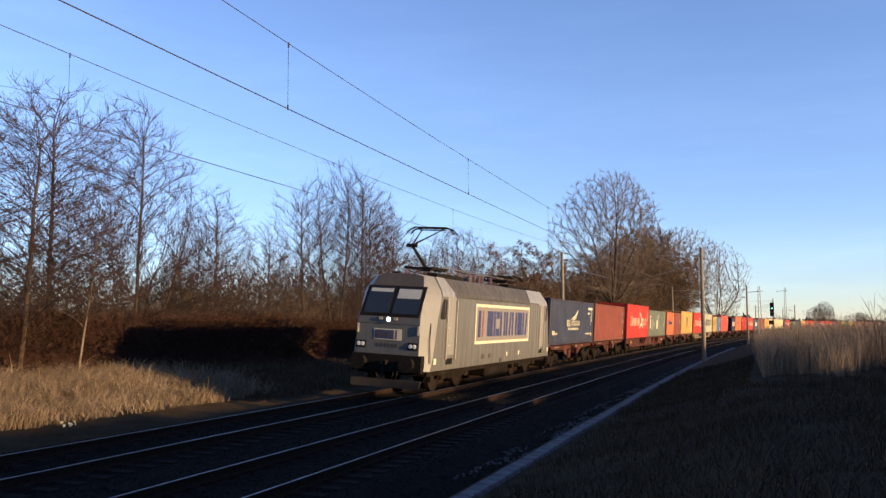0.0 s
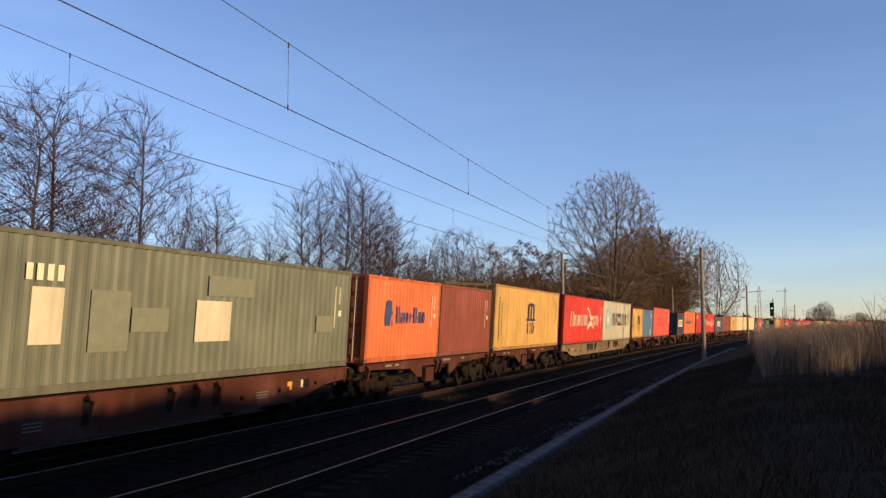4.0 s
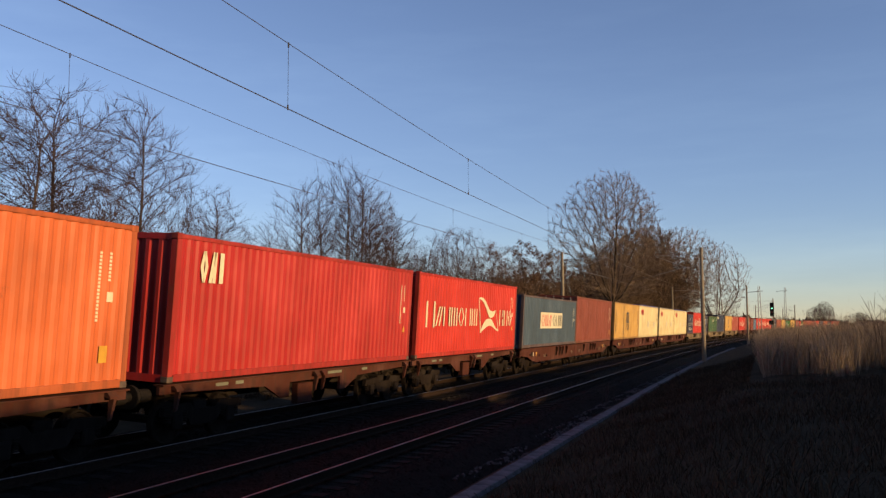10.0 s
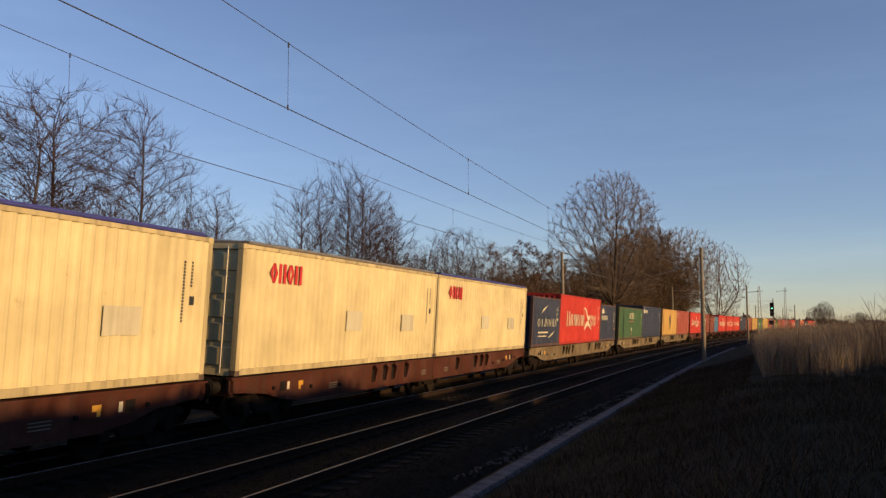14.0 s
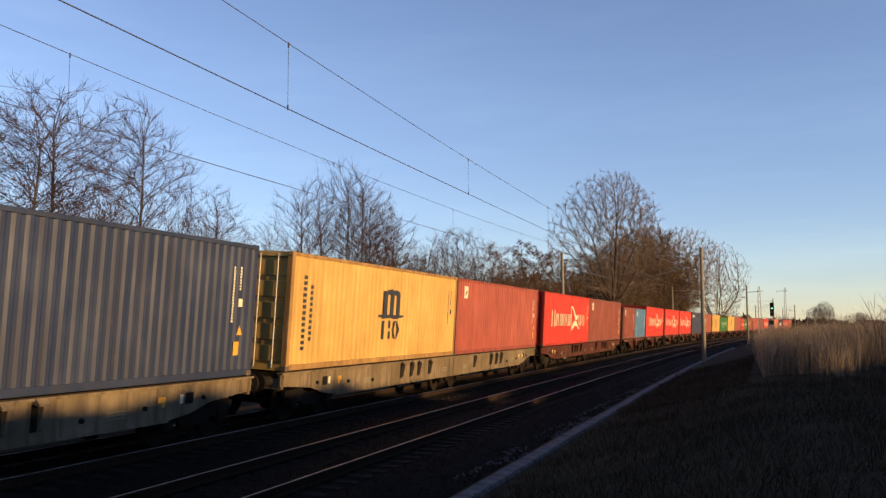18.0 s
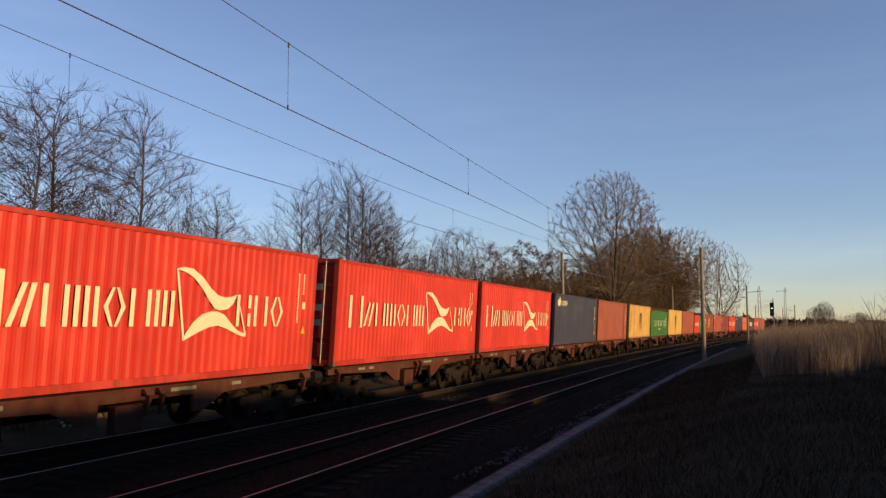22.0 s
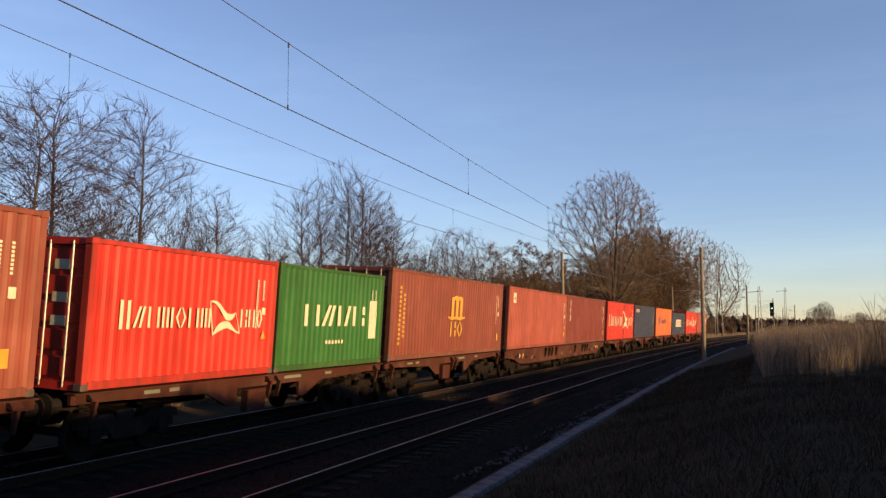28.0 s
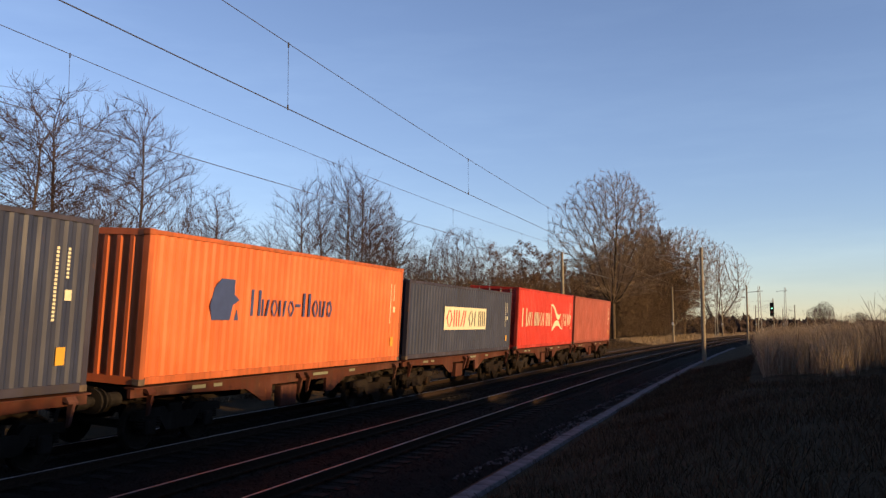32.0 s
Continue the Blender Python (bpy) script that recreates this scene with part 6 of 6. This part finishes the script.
STRAW = straw("dry_straw_grass", (0.13, 0.088, 0.056), (0.36, 0.265, 0.175), (0.62, 0.49, 0.35), 0.3)
# bank grass darker than STRAW: the shade there is put into its colour
SHADE_GRASS = straw("shade_dark_grass", (0.027, 0.018, 0.012), (0.074, 0.05, 0.031), (0.17, 0.116, 0.07))
TALL = straw("tall_pale_straw", (0.12, 0.09, 0.065), (0.31, 0.24, 0.175), (0.55, 0.44, 0.33), 0.45)
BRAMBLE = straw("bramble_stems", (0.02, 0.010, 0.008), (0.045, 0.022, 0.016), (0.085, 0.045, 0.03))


def on_ground(s, o, lift=0.0):
    return on_line(s, o, ground_z(s, o) + lift)


def hedge_top(s):
    return 2.35 + 0.5 * noise.noise((s * 0.13, 0.3, 1.0)) + 0.35 * noise.noise((s * 0.6, 4.0, 2.0))


def in_hedge(r):
    s = r.uniform(12, 118)
    o = -13.0 - 4.5 * r.random() ** 1.8
    base = ground_z(s, o)
    return on_line(s, o, base + hedge_top(s) * r.random() ** 0.55), 1.0


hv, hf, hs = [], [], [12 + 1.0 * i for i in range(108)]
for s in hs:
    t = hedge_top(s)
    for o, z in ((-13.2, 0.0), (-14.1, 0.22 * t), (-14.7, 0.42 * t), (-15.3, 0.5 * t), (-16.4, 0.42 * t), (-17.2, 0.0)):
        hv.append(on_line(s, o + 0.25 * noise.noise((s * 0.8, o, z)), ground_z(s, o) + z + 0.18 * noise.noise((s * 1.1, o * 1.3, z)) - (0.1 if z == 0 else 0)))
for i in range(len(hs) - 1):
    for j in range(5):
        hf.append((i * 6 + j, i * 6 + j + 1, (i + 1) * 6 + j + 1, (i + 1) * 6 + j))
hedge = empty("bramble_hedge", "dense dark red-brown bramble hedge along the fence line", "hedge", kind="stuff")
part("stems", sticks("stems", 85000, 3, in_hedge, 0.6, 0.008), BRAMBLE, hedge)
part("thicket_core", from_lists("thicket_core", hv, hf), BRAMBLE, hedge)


def far_verge(r):
    s = r.uniform(6, 33)
    o = -6.9 - 6.4 * r.random() ** 0.85
    tuft = noise.noise((s * 1.1, o * 1.3, 2.0)) + 0.6 * noise.noise((s * 2.6, o * 2.6, 7.0))
    if (tuft < -0.05 and r.random() < 0.75) or r.random() < smooth(28, 33, s):
        return None
    return on_ground(s, o), 0.66 + 0.75 * tuft + 0.4 * noise.noise((s * 0.3, o * 0.4, 5.0)) + 0.35 * smooth(-7.5, -10.5, o) + (0.9 if r.random() < 0.012 else 0)


# this stretch lies in shade and takes the darker shade-coloured grass
def verge_past_bend(r):
    s = 29 + 100 * r.random() ** 1.3
    return on_ground(s, -6.0 - 7.0 * r.random()), 0.8 + 0.6 * noise.noise((s * 0.6, 1.0, 2.0))


def far_verge_beyond(r):
    s = 130 + 270 * r.random() ** 1.4
    o = -r.uniform(4.8, 11.0)
    return on_ground(s, o), 1.3


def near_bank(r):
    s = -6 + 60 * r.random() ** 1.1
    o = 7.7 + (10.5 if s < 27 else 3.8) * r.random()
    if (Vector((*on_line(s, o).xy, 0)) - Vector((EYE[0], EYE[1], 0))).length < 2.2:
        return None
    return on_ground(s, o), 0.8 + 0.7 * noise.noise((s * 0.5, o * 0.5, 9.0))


def field_edge(s):
    return 11.75 + 0.0118 * s - s * s / 4174 + 0.3 * noise.noise((s * 0.5, 1.0, 1.0))


def tall_field(r):
    s = 28.2 + 82 * r.random() ** 1.7
    o = field_edge(s) + (1.0 + 0.15 * s) * r.random()
    if s < 29.2 + 1.6 * noise.noise((o * 0.6, 3.0, 3.0)) or r.random() > 0.2 + smooth(28.5, 36, s):
        return None
    tuft = noise.noise((s * 1.5, o * 1.7, 6.0)) + 0.5 * noise.noise((s * 4.0, o * 4.0, 3.0))
    if tuft < 0.05 and r.random() < 0.8:
        return None
    return on_ground(s, o), 0.86 + 0.42 * tuft + 0.3 * noise.noise((s * 0.25, o * 0.3, 2.0)) + (0.35 if r.random() < 0.02 else 0)


# Grass hidden behind the front rows, added to block sun from the track.
def field_shade(r):
    s = 40 + 320 * r.random() ** 1.4
    return on_line(s, field_edge(min(s, 130)) + 0.8 + 0.02 * max(0, s - 100) + 15 * r.random(), 0.45), 1.0


def bank_crest(r):
    s = r.uniform(-30, 30)
    return on_ground(s, r.uniform(16.5, 23)), 0.9 + 0.8 * noise.noise((s * 0.4, 2.0, 9.0))


for name, mesh, label in (
        ("verge_grass", blades("verge_grass", 110000, 21, far_verge, 0.56, 0.008, 1.5), "tangled dry straw-coloured grass on the far verge"),
        ("verge_grass", blades("verge_grass", 9000, 22, far_verge_beyond, 0.45, 0.03), "dry pale grass along the distant verge"),
        ("bank_grass", blades("bank_grass", 24000, 28, verge_past_bend, 0.36, 0.01, 1.0), "low dead grass along the far verge, coloured as in shade"),
        ("bank_grass", blades("bank_grass", 80000, 23, near_bank, 0.27, 0.0065, 1.3), "low matted dead grass on the bank, coloured as in shade"),
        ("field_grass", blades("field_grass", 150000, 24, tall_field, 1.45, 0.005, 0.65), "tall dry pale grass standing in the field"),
        ("field_grass", blades("field_grass", 34000, 26, field_shade, 1.45, 0.02), "hidden pale grass added in the field to shade the line"),
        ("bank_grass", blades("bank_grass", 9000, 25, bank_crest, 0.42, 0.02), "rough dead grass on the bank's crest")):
    tagged(part(name, mesh, {"verge_grass": STRAW, "field_grass": TALL, "bank_grass": SHADE_GRASS}[name]), label, "grass", kind="stuff")

# ---- pieces of the line ----
for track, o, z in TRACKS:
    for i in range(118):
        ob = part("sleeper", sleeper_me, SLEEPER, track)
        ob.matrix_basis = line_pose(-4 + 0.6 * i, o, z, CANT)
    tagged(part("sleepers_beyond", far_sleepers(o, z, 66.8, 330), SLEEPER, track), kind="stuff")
for i in range(120):
    s = -6 + 1.0 * i
    ob = part("trough_lid", trough_me, TROUGH, trough)
    ob.matrix_basis = line_pose(s, 7.255 + 0.05 * noise.noise((s * 0.12, 0, 0)), -0.50 + 0.02 * noise.noise((s * 0.3, 1, 0))) @ pose(0, 0, 0, rng.uniform(-1, 1), rng.uniform(-1.5, 1.5), rng.uniform(-0.8, 0.8))

# ---- distance: woods, a signal ----
# distance haze is mixed into the woods' own colour: paler and purplish
FAR_WOOD = straw("hazy_woods", (0.07, 0.052, 0.058), (0.10, 0.075, 0.08), (0.125, 0.095, 0.10))


def clumps(name, count, seed, place):
    """Distant leafless woods: small uneven upright sprays."""
    rnd = random.Random(seed)
    verts, faces = [], []
    for _ in range(count):
        p, w, h = place(rnd)
        k = len(verts)
        n = 7
        c = p + Vector((0, 0, h * rnd.uniform(0.35, 0.55)))
        verts.append(c + Vector((rnd.gauss(0, 0.2) * w, rnd.gauss(0, 0.2) * w, h * 0.1)))
        for i in range(n):
            a = 2 * math.pi * i / n
            verts.append(c + Vector((math.cos(a) * w * 0.5 * rnd.uniform(0.4, 1.2), rnd.gauss(0, 0.2) * w, math.sin(a) * h * 0.5 * rnd.uniform(0.5, 1.15))))
        faces += [(k, k + 1 + i, k + 1 + (i + 1) % n) for i in range(n)]
    return from_lists(name, verts, faces)


def left_woods(r):
    a = radians(r.uniform(-68, -8))
    d = r.uniform(820, 1000)
    h = 17 + 8 * noise.noise((a * 6, 0, 1)) + 4 * noise.noise((a * 25, 0, 3))
    return Vector((EYE[0] + d * math.sin(a), d * math.cos(a), -1.0)), r.uniform(16, 34), (h + 7) * r.uniform(0.8, 1.02)


def right_woods(r):
    a = radians(r.uniform(-4, 12))
    d = r.uniform(620, 760)
    h = 5.5 + 4.5 * noise.noise((a * 30, 0, 7)) + 2 * noise.noise((a * 110, 0, 3))
    return Vector((EYE[0] + d * math.sin(a), d * math.cos(a), 0.0)), r.uniform(3, 8), max(2.0, h) * r.uniform(0.6, 1.25)


def tail_bushes(r):
    s = r.uniform(235, 560)
    return on_line(s, -r.uniform(9, 18), -0.8), r.uniform(1.5, 4), (5.5 + 2.5 * noise.noise((s * 0.03, 0, 4))) * r.uniform(0.6, 1.2)


tagged(part("distant_woods", clumps("distant_woods", 1500, 31, left_woods), FAR_WOOD), "hazy purple-brown wooded ridge far beyond the fields", "woods", kind="stuff")
tagged(part("distant_woods", clumps("distant_woods", 500, 32, right_woods), FAR_WOOD), "low dark trees on the horizon beyond the field", "woods", kind="stuff")
tagged(part("lineside_bushes", clumps("lineside_bushes", 900, 33, tail_bushes), TWIG), "brown leafless bushes along the far side of the line", "bushes", kind="stuff")

signal = empty("railway_signal", "tall black light signal showing green beside the line", "signal")
part("post", rod(bmesh.new(), (0, 0, -0.8), (0, 0, 4.6), 0.09, 0.07), STEEL, signal)
part("head", boxes((-0.42, 0.42, -0.12, 0.12, 4.2, 7.2), bevel=0.06), BLACK, signal, "black signal head")
part("green_lamp", rod(bmesh.new(), (0, -0.13, 5.9), (0, -0.18, 5.9), 0.18, 0.18, 14), glowing("green_signal_light", (0.10, 0.85, 0.42), 1.6), signal, "lit green lamp")
part("red_lamp", rod(bmesh.new(), (0, -0.13, 5.1), (0, -0.18, 5.1), 0.18, 0.18, 14), glass("dark_red_lens", (0.12, 0.006, 0.005)), signal, "unlit red lamp")
part("hood", rod(bmesh.new(), (0, -0.13, 6.7), (0, -0.30, 6.7), 0.2, 0.2, 14), BLACK, signal)
part("lower_box", boxes((-0.7, 0.3, -0.15, 0.15, 2.4, 3.3), bevel=0.05), BLACK, signal)
signal.matrix_world = line_pose(203, 7.5, 0.0)

# ---- frosted stones beside the trough, weeds ----
FROST = plain("frosted_stone", (0.10, 0.095, 0.10), 0.9, 0, 8, 0.4)


def frost(r):
    s = 7 + 75 * r.random() ** 1.5
    o = 6.95 - 1.1 * r.random() ** 1.6
    if noise.noise((s * 0.7, o * 1.2, 4.0)) < 0.02:
        return None
    return on_line(s, o, -0.60 - 0.34 * max(0, 6.55 - o)), 1.0


def pebbles(name, count, seed, place, size):
    rnd = random.Random(seed)
    verts, faces = [], []
    for _ in range(count):
        got = place(rnd)
        if got is None:
            continue
        p, k = got[0], len(verts)
        r = size * rnd.uniform(0.5, 1.3)
        for d in ((1, 0, 0), (0, 1, 0), (-1, 0, 0), (0, -1, 0), (0, 0, 0.8), (0, 0, -0.8)):
            verts.append(p + Vector(d) * r * rnd.uniform(0.7, 1.2) + Vector((rnd.gauss(0, 0.2), rnd.gauss(0, 0.2), 0)) * r)
        faces += [(k + a, k + b, k + 4) for a, b in ((0, 1), (1, 2), (2, 3), (3, 0))] + [(k + b, k + a, k + 5) for a, b in ((0, 1), (1, 2), (2, 3), (3, 0))]
    return from_lists(name, verts, faces)


def crumple(r):
    return Vector((r.gauss(0, 0.10), r.gauss(0, 0.16), r.uniform(0.0, 0.16))), 1.0


def bed_stones(r):
    s = 3 + 42 * r.random() ** 1.3
    o = r.uniform(-2.6, 6.4)
    prof = bed[:7]
    z = -0.9
    for (a, za), (b, zb) in zip(prof, prof[1:]):
        if a <= o <= b:
            z = za + (zb - za) * (o - a) / (b - a)
    return on_line(s, o, z - 0.005), 1.0


scrap = tagged(part("litter", pebbles("litter", 9, 5, crumple, 0.05), MARKW), "crumpled white plastic litter lying in the grass", "litter")
scrap.matrix_world = Matrix.Translation(on_ground(19.3, -6.2, 0.12))
tagged(part("frosted_stones", pebbles("frosted_stones", 3500, 41, frost, 0.035), FROST), "frost-whitened loose stones beside the cable trough", "stones", kind="stuff")
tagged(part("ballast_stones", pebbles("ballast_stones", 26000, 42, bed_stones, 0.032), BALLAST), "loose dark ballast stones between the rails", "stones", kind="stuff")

for s, o, h, seed in ((30.5, 6.6, 1.15, 1), (31.6, 6.75, 0.9, 2), (38.0, 8.6, 0.8, 3), (28.5, 15.3, 2.2, 4), (30.5, 16.0, 2.6, 5), (33.5, 15.9, 2.0, 6), (36.0, 16.4, 2.4, 7)):
    rnd = random.Random(seed)
    limb = Limbs()
    for j in range(3 if h < 1.5 else 5):
        p, d = Vector((rnd.gauss(0, 0.05), rnd.gauss(0, 0.05), 0)), Vector((rnd.gauss(0, 0.22), rnd.gauss(0, 0.22), 1)).normalized()
        pts = [p + d * h * f + Vector((rnd.gauss(0, 0.03), rnd.gauss(0, 0.03), 0)) * f * 3 for f in (0, 0.35, 0.7, 1.0)]
        limb.add(pts, [0.011, 0.009, 0.007, 0.004], 4)
        for f in (0.45, 0.6, 0.75, 0.9):
            q = p + d * h * f
            e = (d + Vector((rnd.gauss(0, 0.8), rnd.gauss(0, 0.8), 0.2))).normalized()
            limb.add([q, q + e * h * 0.22], [0.006, 0.003], 3)
    weed = tagged(part("weed_stalk", limb.mesh("weed_stalk"), TWIG), "dead branching weed stalk standing in the grass", "weed", "dead weeds")
    weed.matrix_world = Matrix.Translation(on_ground(s, o, -0.05))


def lattice_mast(s, o, h):
    mast = empty("lattice_mast", "tall grey steel lattice mast of the overhead line", "mast", "lattice masts")
    for x in (-1, 1):
        for y in (-1, 1):
            part("leg", rod(bmesh.new(), (x * 0.3, y * 0.3, -0.9), (x * 0.14, y * 0.14, h), 0.05, 0.04, 5), STEEL, mast)
    for i in range(8):
        f0, f1 = i / 8, (i + 1) / 8
        w0, w1 = 0.3 - 0.16 * f0, 0.3 - 0.16 * f1
        part("lacing", rod(bmesh.new(), (-w0, -w0, h * f0), (w1, -w1, h * f1), 0.025, sides=4), STEEL, mast)
    part("cross_arm", rod(bmesh.new(), (-2.0, 0, h - 1.0), (0.6, 0, h - 0.8), 0.05, sides=6), STEEL, mast)
    mast.matrix_world = line_pose(s, o, 0.0)


lattice_mast(205.5, -4.6, 11.2)
lattice_mast(236.0, 8.2, 11.8)
lattice_mast(150.0, 8.6, 8.6)


def motions():
    """The train rolls past on the far track."""
    for thing, u, z in TRAIN:
        walk(thing, [(t, ridden(u, z, t)) for t in range(33)])


motions()
